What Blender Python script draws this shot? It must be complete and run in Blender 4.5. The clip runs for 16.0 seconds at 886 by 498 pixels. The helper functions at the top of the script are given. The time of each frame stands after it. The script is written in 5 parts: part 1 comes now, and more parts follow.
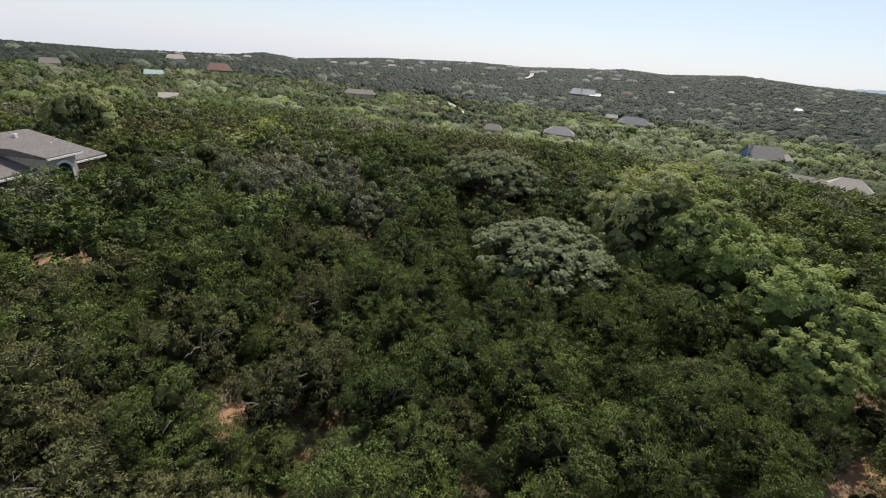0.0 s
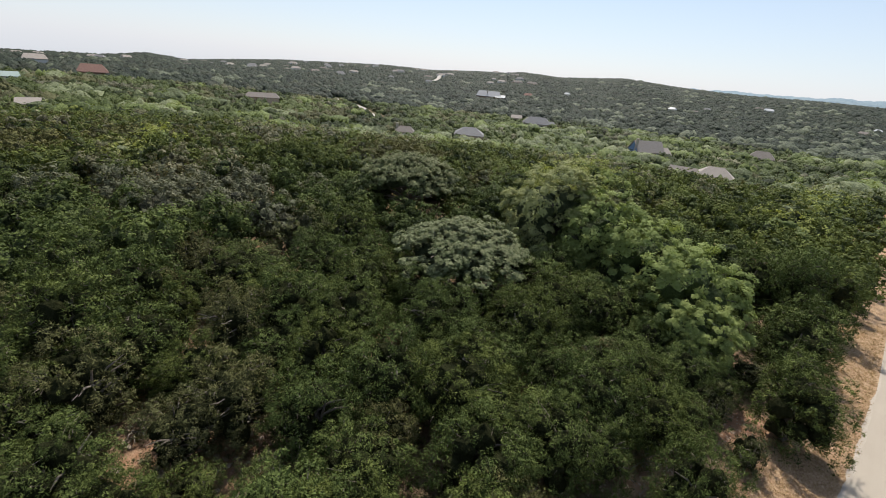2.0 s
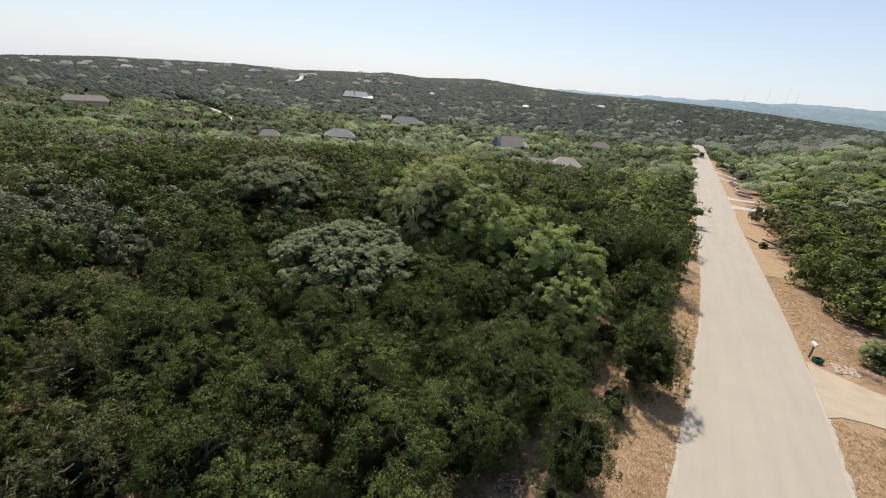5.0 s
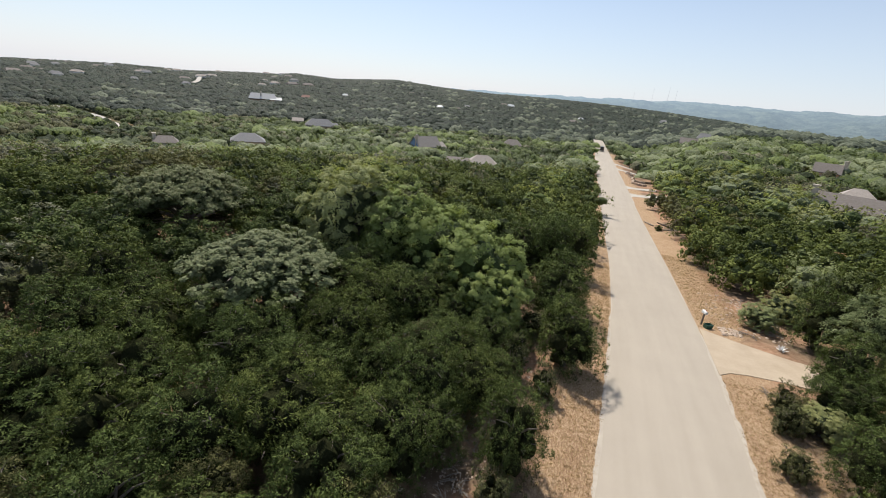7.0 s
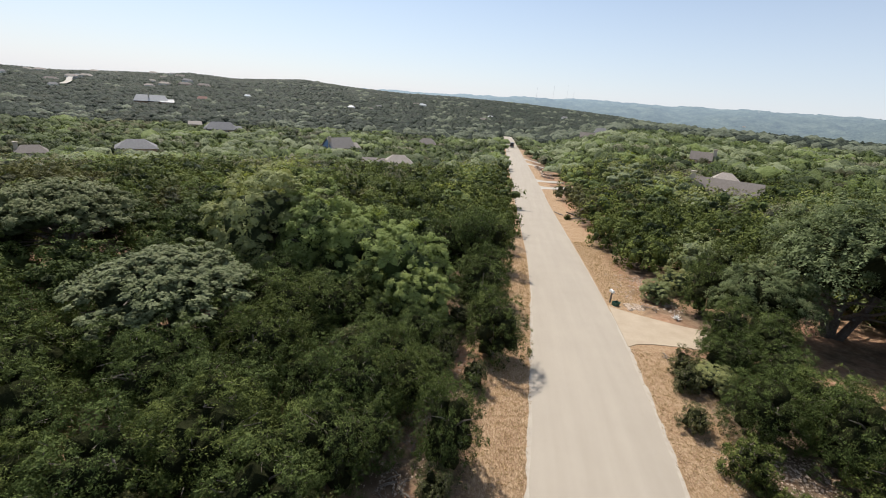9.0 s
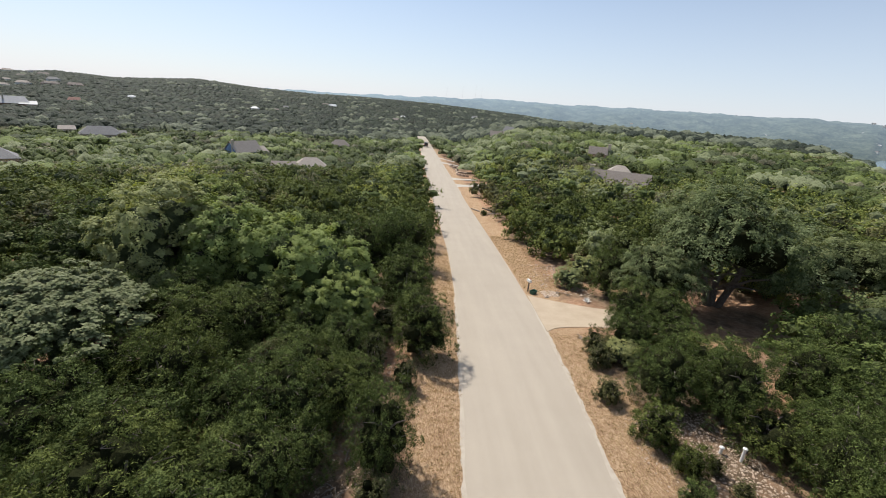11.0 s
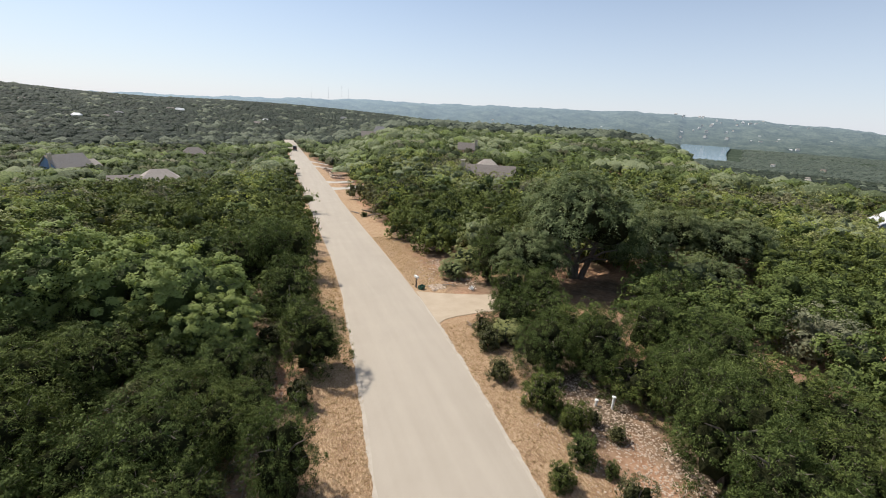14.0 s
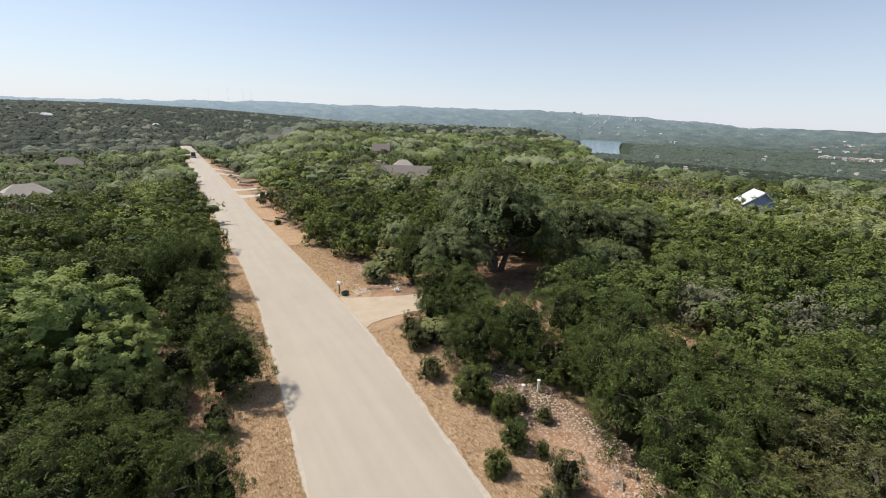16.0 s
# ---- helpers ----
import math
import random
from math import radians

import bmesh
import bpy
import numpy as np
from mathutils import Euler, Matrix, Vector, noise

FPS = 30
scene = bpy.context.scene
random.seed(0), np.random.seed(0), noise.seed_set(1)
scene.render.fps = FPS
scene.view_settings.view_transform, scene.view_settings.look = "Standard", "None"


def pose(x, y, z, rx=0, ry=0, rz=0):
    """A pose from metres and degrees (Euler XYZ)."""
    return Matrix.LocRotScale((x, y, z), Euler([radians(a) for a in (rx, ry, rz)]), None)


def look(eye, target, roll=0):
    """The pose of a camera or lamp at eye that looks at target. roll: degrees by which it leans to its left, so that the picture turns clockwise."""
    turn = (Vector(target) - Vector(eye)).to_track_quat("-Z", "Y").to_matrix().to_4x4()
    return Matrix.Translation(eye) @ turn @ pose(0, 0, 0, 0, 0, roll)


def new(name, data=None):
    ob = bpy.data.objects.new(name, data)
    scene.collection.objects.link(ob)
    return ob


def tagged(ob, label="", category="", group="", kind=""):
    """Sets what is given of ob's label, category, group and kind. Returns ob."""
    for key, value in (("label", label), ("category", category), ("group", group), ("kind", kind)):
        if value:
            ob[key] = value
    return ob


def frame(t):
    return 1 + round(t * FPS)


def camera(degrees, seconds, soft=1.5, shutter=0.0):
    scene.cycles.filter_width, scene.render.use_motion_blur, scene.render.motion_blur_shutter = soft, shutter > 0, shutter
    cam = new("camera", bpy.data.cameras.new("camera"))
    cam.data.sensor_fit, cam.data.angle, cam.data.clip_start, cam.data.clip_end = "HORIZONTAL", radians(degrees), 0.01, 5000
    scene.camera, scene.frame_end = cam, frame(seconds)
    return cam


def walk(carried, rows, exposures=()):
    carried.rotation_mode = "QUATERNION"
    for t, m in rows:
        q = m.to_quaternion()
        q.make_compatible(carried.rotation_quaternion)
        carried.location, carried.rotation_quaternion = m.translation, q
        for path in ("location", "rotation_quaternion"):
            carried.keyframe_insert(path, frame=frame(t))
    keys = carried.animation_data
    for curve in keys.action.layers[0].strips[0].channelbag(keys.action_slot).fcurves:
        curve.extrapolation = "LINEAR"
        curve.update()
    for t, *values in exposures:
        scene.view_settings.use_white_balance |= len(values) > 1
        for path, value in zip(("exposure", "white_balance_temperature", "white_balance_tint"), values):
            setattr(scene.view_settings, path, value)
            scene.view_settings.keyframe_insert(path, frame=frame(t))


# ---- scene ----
EYE = Vector((0.0, 0.0, 15.0))
cam = camera(92.16, 16.0, soft=0.95)


def view(turn, tilt, roll):
    """A pose at the hovering point: degrees turned to the left of +y, tilted up, rolled."""
    a, b = radians(turn), radians(tilt)
    ahead = Vector((-math.sin(a) * math.cos(b), math.cos(a) * math.cos(b), math.sin(b)))
    return look(EYE, EYE + ahead * 10, roll)


PATH = [
    (0.0, view(57.13, -24.31, 5.06)),
    (0.5, view(54.13, -24.04, 5.30)),
    (1.0, view(51.32, -23.58, 5.42)),
    (1.5, view(48.47, -23.30, 5.44)),
    (2.0, view(45.67, -23.05, 5.44)),
    (2.5, view(42.90, -22.92, 5.50)),
    (3.0, view(40.08, -22.71, 5.63)),
    (3.5, view(37.45, -22.43, 5.68)),
    (4.0, view(34.61, -22.05, 5.65)),
    (6.5, view(21.02, -20.80, 5.48)),
    (7.0, view(18.35, -20.47, 5.31)),
    (7.5, view(15.62, -20.29, 5.23)),
    (8.0, view(12.88, -20.07, 5.26)),
    (8.5, view(10.22, -19.85, 5.19)),
    (9.0, view(7.41, -19.61, 4.81)),
    (11.5, view(-6.33, -18.56, 4.47)),
    (12.0, view(-8.99, -18.33, 4.20)),
    (12.5, view(-11.81, -18.15, 3.91)),
    (13.0, view(-14.50, -18.06, 3.63)),
    (13.5, view(-17.13, -17.92, 3.45)),
    (14.0, view(-19.86, -17.69, 3.26)),
    (14.5, view(-22.49, -17.43, 3.00)),
    (15.0, view(-25.34, -17.29, 2.73)),
    (15.5, view(-27.99, -17.19, 2.56)),
    (16.0, view(-30.75, -17.10, 2.39)),
]
walk(cam, PATH, exposures=[(0.0, 0.3), (16.0, 0.3)])

# ---- light ----
SUN_AZ, SUN_EL = radians(-38), radians(51)   # clockwise from +y; above the horizon
world = bpy.data.worlds.new("sky")
scene.world = world
world.use_nodes = True
wn = world.node_tree.nodes
sky = wn.new("ShaderNodeTexSky")
sky.sky_type, sky.sun_disc = "NISHITA", False
sky.sun_elevation, sky.sun_rotation = SUN_EL, SUN_AZ
sky.air_density, sky.dust_density, sky.ozone_density = 1.0, 0.25, 2.0
pale = wn.new("ShaderNodeHueSaturation")   # summer haze takes some of the sky's colour
pale.inputs["Saturation"].default_value = 0.95
world.node_tree.links.new(sky.outputs[0], pale.inputs["Color"])
height = wn.new("ShaderNodeSeparateXYZ")   # and whitens it towards the horizon
world.node_tree.links.new(wn.new("ShaderNodeTexCoord").outputs["Generated"], height.inputs[0])
low = wn.new("ShaderNodeMapRange")
world.node_tree.links.new(height.outputs[2], low.inputs[0])
for key, value in (("From Min", 0.0), ("From Max", 0.25), ("To Min", 0.72), ("To Max", 0.25)):
    low.inputs[key].default_value = value
haze = wn.new("ShaderNodeMix")
haze.data_type = "RGBA"
haze.inputs[7].default_value = (6.1, 6.6, 7.8, 1)
world.node_tree.links.new(low.outputs[0], haze.inputs[0])
world.node_tree.links.new(pale.outputs[0], haze.inputs[6])
world.node_tree.links.new(haze.outputs[2], wn["Background"].inputs[0])
wn["Background"].inputs[1].default_value = 0.098
sun = new("sun", bpy.data.lights.new("sun", "SUN"))
sun.data.energy, sun.data.angle, sun.data.color = 4.5, radians(0.6), (1.0, 0.95, 0.87)
to_sun = Vector((math.sin(SUN_AZ) * math.cos(SUN_EL), math.cos(SUN_AZ) * math.cos(SUN_EL), math.sin(SUN_EL)))
sun.matrix_world = look((0, 0, 60), Vector((0, 0, 60)) - to_sun)


# ---- materials ----
def material(name):
    m = bpy.data.materials.new(name)
    m.use_nodes = True
    t = m.node_tree
    return m, t, t.nodes["Principled BSDF"]


def node(t, kind, **values):
    n = t.nodes.new(kind)
    for k, v in values.items():
        n.inputs[k.replace("_", " ")].default_value = v
    return n


def ramp(t, source, stops):
    n = t.nodes.new("ShaderNodeValToRGB")
    e = n.color_ramp.elements
    while len(e) < len(stops):
        e.new(0.5)
    for el, (p, c) in zip(e, stops):
        el.position, el.color = p, (*c, 1)
    t.links.new(source, n.inputs[0])
    return n.outputs[0]


def mixed(t, fac, a, b, blend="MIX"):
    n = t.nodes.new("ShaderNodeMix")
    n.data_type, n.blend_type = "RGBA", blend
    for sock, v in ((n.inputs[0], fac), (n.inputs[6], a), (n.inputs[7], b)):
        if isinstance(v, (int, float)):
            sock.default_value = v
        elif isinstance(v, tuple):
            sock.default_value = (*v, 1)
        else:
            t.links.new(v, sock)
    return n.outputs[2]


def place(t):
    return t.nodes.new("ShaderNodeNewGeometry").outputs["Position"]


def noisy(t, scale, detail=4.0, rough=0.55, coords=None):
    n = node(t, "ShaderNodeTexNoise", Scale=scale, Detail=detail, Roughness=rough)
    t.links.new(coords if coords is not None else place(t), n.inputs["Vector"])
    return n.outputs["Fac"]


def bumped(t, bsdf, height, strength, distance):
    b = node(t, "ShaderNodeBump", Strength=strength, Distance=distance)
    t.links.new(height, b.inputs["Height"])
    t.links.new(b.outputs[0], bsdf.inputs["Normal"])


def leaf_material(name, dark, mid, light, rough=0.6, through_light=0.14, gloss=0.2, vary=0.3):
    """Foliage: the colour goes from old and shaded to fresh and sunlit growth by clump and by leaf, and differs from
    tree to tree.
    """
    m, t, bsdf = material(name)
    tint = t.nodes.new("ShaderNodeAttribute")
    tint.attribute_name = "tint"
    isl = t.nodes.new("ShaderNodeNewGeometry").outputs["Random Per Island"]
    add = t.nodes.new("ShaderNodeMath")
    add.operation = "MULTIPLY_ADD"
    t.links.new(isl, add.inputs[0])
    add.inputs[1].default_value = vary
    t.links.new(tint.outputs["Fac"], add.inputs[2])
    # the tint also paints shade deep in the tufts and light on their tips
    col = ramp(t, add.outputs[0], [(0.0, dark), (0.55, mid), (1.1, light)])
    tree = ramp(t, t.nodes.new("ShaderNodeObjectInfo").outputs["Random"], [(0.0, (0.88, 0.92, 0.92)), (0.5, (1.0, 1.0, 1.0)), (1.0, (1.10, 1.03, 0.92))])
    col = mixed(t, 1.0, col, tree, "MULTIPLY")
    t.links.new(col, bsdf.inputs["Base Color"])
    bsdf.inputs["Roughness"].default_value = rough
    bsdf.inputs["Specular IOR Level"].default_value = gloss
    back = t.nodes.new("ShaderNodeBsdfTranslucent")
    t.links.new(mixed(t, 1.0, col, (1.0, 1.0, 0.55), "MULTIPLY"), back.inputs[0])
    mx = t.nodes.new("ShaderNodeMixShader")
    mx.inputs[0].default_value = through_light
    t.links.new(bsdf.outputs[0], mx.inputs[1])
    t.links.new(back.outputs[0], mx.inputs[2])
    t.links.new(mx.outputs[0], t.nodes["Material Output"].inputs[0])
    return m


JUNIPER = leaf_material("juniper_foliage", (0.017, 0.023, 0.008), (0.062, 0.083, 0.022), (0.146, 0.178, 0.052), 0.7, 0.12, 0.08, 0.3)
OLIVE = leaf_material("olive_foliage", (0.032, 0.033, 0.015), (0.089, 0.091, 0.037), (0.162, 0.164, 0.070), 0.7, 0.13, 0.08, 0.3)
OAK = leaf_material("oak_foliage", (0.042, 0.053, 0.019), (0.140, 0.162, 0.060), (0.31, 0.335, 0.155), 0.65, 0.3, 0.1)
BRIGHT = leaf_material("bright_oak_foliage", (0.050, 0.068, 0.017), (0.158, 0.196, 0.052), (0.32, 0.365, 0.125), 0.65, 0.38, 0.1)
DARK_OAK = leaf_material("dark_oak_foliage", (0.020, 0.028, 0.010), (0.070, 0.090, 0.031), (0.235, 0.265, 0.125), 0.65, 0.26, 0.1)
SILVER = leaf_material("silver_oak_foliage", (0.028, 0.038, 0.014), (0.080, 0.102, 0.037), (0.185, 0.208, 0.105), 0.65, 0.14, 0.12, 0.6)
GREY = leaf_material("grey_foliage", (0.075, 0.076, 0.040), (0.138, 0.138, 0.074), (0.215, 0.212, 0.122))


def mass_material(name, dark, mid, light, scale=1.3):
    """Foliage seen from afar as a rounded mass with leafy relief."""
    m, t, bsdf = material(name)
    tint = t.nodes.new("ShaderNodeAttribute")
    tint.attribute_name = "tint"
    fine = noisy(t, scale, 6, 0.7)
    add = t.nodes.new("ShaderNodeMath")
    add.operation = "MULTIPLY_ADD"
    t.links.new(fine, add.inputs[0])
    add.inputs[1].default_value = 1.3
    t.links.new(tint.outputs["Fac"], add.inputs[2])
    col = ramp(t, add.outputs[0], [(0.45, dark), (0.9, mid), (1.35, light)])
    t.links.new(col, bsdf.inputs["Base Color"])
    bsdf.inputs["Roughness"].default_value = 0.75
    bsdf.inputs["Specular IOR Level"].default_value = 0.15
    bumped(t, bsdf, fine, 1.0, 0.9 / scale)
    return m


MASSES = [
    mass_material("juniper_mass", (0.018, 0.026, 0.009), (0.046, 0.062, 0.018), (0.090, 0.112, 0.036)),
    mass_material("olive_mass", (0.032, 0.032, 0.015), (0.068, 0.068, 0.028), (0.110, 0.110, 0.048)),
    mass_material("oak_mass", (0.040, 0.051, 0.022), (0.105, 0.125, 0.056), (0.200, 0.222, 0.115)),
    mass_material("bright_oak_mass", (0.032, 0.048, 0.014), (0.080, 0.106, 0.029), (0.150, 0.185, 0.058)),
    mass_material("grey_mass", (0.055, 0.055, 0.032), (0.108, 0.106, 0.062), (0.175, 0.17, 0.10)),
]


# far ridge foliage: distance haze is mixed into these greyed, bluish base colours
RIDGE_HAZED = [
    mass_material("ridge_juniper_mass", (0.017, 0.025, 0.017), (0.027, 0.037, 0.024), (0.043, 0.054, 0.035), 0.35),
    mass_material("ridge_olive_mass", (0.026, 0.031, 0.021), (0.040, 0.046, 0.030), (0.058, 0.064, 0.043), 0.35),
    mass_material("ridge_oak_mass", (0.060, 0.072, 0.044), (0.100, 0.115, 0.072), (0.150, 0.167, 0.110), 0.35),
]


# valley foliage, paled and blued further in its base colours as haze
VALLEY_HAZED = [
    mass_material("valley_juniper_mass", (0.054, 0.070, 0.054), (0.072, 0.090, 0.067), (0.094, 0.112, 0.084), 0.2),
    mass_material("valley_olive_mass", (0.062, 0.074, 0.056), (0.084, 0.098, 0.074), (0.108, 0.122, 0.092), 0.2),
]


def simple(name, a, b, scale, rough=0.8, bump=0.0, detail=5.0, spec=0.3):
    m, t, bsdf = material(name)
    n = noisy(t, scale, detail)
    fine = noisy(t, scale * 9, 3)
    c = mixed(t, 0.35, ramp(t, n, [(0.3, a), (0.7, b)]), ramp(t, fine, [(0.3, a), (0.7, b)]))
    t.links.new(c, bsdf.inputs["Base Color"])
    bsdf.inputs["Roughness"].default_value = rough
    bsdf.inputs["Specular IOR Level"].default_value = spec
    if bump:
        bumped(t, bsdf, fine, 0.8, bump)
    return m


# dark colour of the crowns' inner lumps, painting shade into the gaps
INNER = simple("inner_foliage_shade", (0.019, 0.022, 0.010), (0.044, 0.047, 0.021), 4, 1.0, 0.15, 6, 0.0)
TWIG = simple("grey_twigs", (0.10, 0.08, 0.06), (0.24, 0.20, 0.165), 5, 0.95)
BARK = simple("bark", (0.09, 0.07, 0.055), (0.22, 0.185, 0.155), 6, 0.9, 0.02)


def ground_material(name, verge):
    """Leaf litter and reddish soil; woods beyond; on the verges dry grass where the mesh says so."""
    m, t, bsdf = material(name)
    p = place(t)
    litter = ramp(t, noisy(t, 1.6, 8, 0.7), [(0.25, (0.06, 0.045, 0.03)), (0.5, (0.15, 0.105, 0.068)), (0.75, (0.30, 0.22, 0.15))])
    soil = ramp(t, noisy(t, 3.5, 6), [(0.3, (0.27, 0.140, 0.078)), (0.7, (0.46, 0.29, 0.185))])
    col = mixed(t, ramp(t, noisy(t, 0.16, 3), [(0.42, (0, 0, 0)), (0.6, (1, 1, 1))]), litter, soil)
    if verge:
        mapping = node(t, "ShaderNodeMapping", Scale=(1.5, 0.6, 1.0), Rotation=(0.0, 0.0, 0.9))
        t.links.new(p, mapping.inputs["Vector"])
        blades = noisy(t, 8.0, 9, 0.85, mapping.outputs[0])
        straw = mixed(t, 0.3, ramp(t, blades, [(0.38, (0.15, 0.088, 0.048)), (0.5, (0.36, 0.235, 0.138)), (0.61, (0.64, 0.47, 0.30))]),
                      ramp(t, noisy(t, 0.9, 6, 0.65), [(0.35, (0.22, 0.125, 0.068)), (0.65, (0.46, 0.33, 0.20))]))
        attr = t.nodes.new("ShaderNodeAttribute")
        attr.attribute_name = "straw"
        add = t.nodes.new("ShaderNodeMath")
        add.operation = "MULTIPLY_ADD"
        t.links.new(noisy(t, 1.7, 7, 0.7), add.inputs[0])
        add.inputs[1].default_value = 1.0
        t.links.new(attr.outputs["Fac"], add.inputs[2])
        col = mixed(t, ramp(t, add.outputs[0], [(0.72, (0, 0, 0)), (0.98, (1, 1, 1))]), col, straw)
        bumped(t, bsdf, blades, 0.9, 0.06)
    else:
        wood_floor = ramp(t, noisy(t, 0.11, 8, 0.65), [(0.32, (0.03, 0.042, 0.018)), (0.52, (0.06, 0.08, 0.03)), (0.72, (0.12, 0.14, 0.06))])
        length = t.nodes.new("ShaderNodeVectorMath")
        length.operation = "LENGTH"
        t.links.new(p, length.inputs[0])
        far = node(t, "ShaderNodeMapRange", From_Min=180.0, From_Max=420.0)
        t.links.new(length.outputs["Value"], far.inputs[0])
        col = mixed(t, far.outputs[0], col, wood_floor)
        bumped(t, bsdf, noisy(t, 2.5, 8, 0.7), 0.9, 0.15)
    t.links.new(col, bsdf.inputs["Base Color"])
    bsdf.inputs["Roughness"].default_value = 0.95
    bsdf.inputs["Specular IOR Level"].default_value = 0.1
    return m


VERGE = ground_material("verge_cover", True)
GROUND = ground_material("ground_cover", False)


def valley_material():
    m, t, bsdf = material("valley_woods")
    mix = mixed(t, 0.5, noisy(t, 0.09, 8, 0.7), noisy(t, 0.016, 5, 0.6))
    # greens drawn towards grey-blue to paint in the distance haze
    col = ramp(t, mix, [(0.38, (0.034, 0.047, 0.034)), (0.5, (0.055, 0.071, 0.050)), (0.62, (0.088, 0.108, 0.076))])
    t.links.new(col, bsdf.inputs["Base Color"])
    bsdf.inputs["Roughness"].default_value = 1.0
    bsdf.inputs["Specular IOR Level"].default_value = 0.0
    bumped(t, bsdf, noisy(t, 0.07, 6, 0.65), 1.0, 9.0)
    return m


VALLEY = valley_material()


def hill_material():
    """Woods some kilometres off; a blue emission that grows with distance paints in the haze."""
    m, t, bsdf = material("distant_hill_woods")
    mix = mixed(t, 0.5, noisy(t, 0.05, 8, 0.7), noisy(t, 0.009, 5, 0.6))
    col = ramp(t, mix, [(0.4, (0.036, 0.048, 0.034)), (0.5, (0.062, 0.078, 0.054)), (0.62, (0.115, 0.132, 0.092))])
    t.links.new(col, bsdf.inputs["Base Color"])
    bsdf.inputs["Roughness"].default_value = 1.0
    bsdf.inputs["Specular IOR Level"].default_value = 0.0
    bumped(t, bsdf, noisy(t, 0.03, 6, 0.65), 1.0, 20.0)
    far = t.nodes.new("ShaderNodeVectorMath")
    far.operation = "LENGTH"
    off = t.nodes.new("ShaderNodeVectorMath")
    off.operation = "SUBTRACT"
    off.inputs[1].default_value = (1500, 0, 0)   # measured from here, so hills up the valley get more painted haze
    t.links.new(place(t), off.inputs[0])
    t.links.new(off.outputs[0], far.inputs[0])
    # haze as a glow of the surface, stronger further off
    haze_glow = node(t, "ShaderNodeMapRange", From_Min=1700.0, From_Max=4600.0, To_Min=0.07, To_Max=0.62)
    t.links.new(far.outputs["Value"], haze_glow.inputs[0])
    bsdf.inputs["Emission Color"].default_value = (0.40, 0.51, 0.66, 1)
    t.links.new(haze_glow.outputs[0], bsdf.inputs["Emission Strength"])
    return m


HILLS = hill_material()
WATER, _t, _b = material("river_water")
_b.inputs["Base Color"].default_value = (0.20, 0.28, 0.34, 1)
_b.inputs["Roughness"].default_value = 0.12
bumped(_t, _b, noisy(_t, 0.2, 4), 0.12, 0.3)
def road_material():
    """Pale chip seal with faint wheel tracks and patches."""
    m, t, bsdf = material("chip_seal")
    mapping = node(t, "ShaderNodeMapping", Scale=(1.0, 0.03, 1.0))
    t.links.new(place(t), mapping.inputs["Vector"])
    bands = ramp(t, noisy(t, 1.1, 3, 0.5, mapping.outputs[0]), [(0.35, (0.335, 0.283, 0.222)), (0.65, (0.405, 0.345, 0.275))])
    patches = ramp(t, noisy(t, 0.35, 7, 0.6), [(0.3, (0.33, 0.28, 0.22)), (0.7, (0.40, 0.342, 0.27))])
    grit = noisy(t, 60, 2)
    col = mixed(t, 0.25, mixed(t, 0.5, bands, patches), ramp(t, grit, [(0.3, (0.25, 0.21, 0.16)), (0.7, (0.48, 0.42, 0.335))]))
    t.links.new(col, bsdf.inputs["Base Color"])
    bsdf.inputs["Roughness"].default_value = 0.85
    bumped(t, bsdf, grit, 0.5, 0.006)
    return m


ROAD = road_material()


# ---- lie of the land ----
def smooth(a, b, v):
    s = np.clip((np.asarray(v, float) - a) / (b - a), 0, 1)
    return s * s * (3 - 2 * s)


ROAD_Y = [-60, 0, 12, 28, 47, 90, 125, 300, 420, 460]
ROAD_X = [4.6, 5.0, 5.8, 6.85, 7.2, 6.8, 6.45, 3.5, -1.6, -12.0]
ROAD_Z = [0.6, 0.0, 0.0, -0.6, -2.2, -5.0, -6.5, -14.4, -15.8, -18.5]
ROAD_W = 6.8


def eased(y, ys, vs):
    """A softened broken line."""
    y = np.asarray(y, float)
    return sum(np.interp(y + d, ys, vs) for d in (-8, -4, 0, 4, 8)) / 5


def road_x(y):
    return eased(y, ROAD_Y, ROAD_X)


def left_edge(y):
    """The road widens a little beyond the first drive."""
    return road_x(y) - ROAD_W / 2 - np.interp(y, [50, 76, 110, 160, 250, 330, 430], [0, 0.45, 0.95, 1.5, 2.0, 2.0, 1.0])


def right_edge(y):
    return road_x(y) + ROAD_W / 2


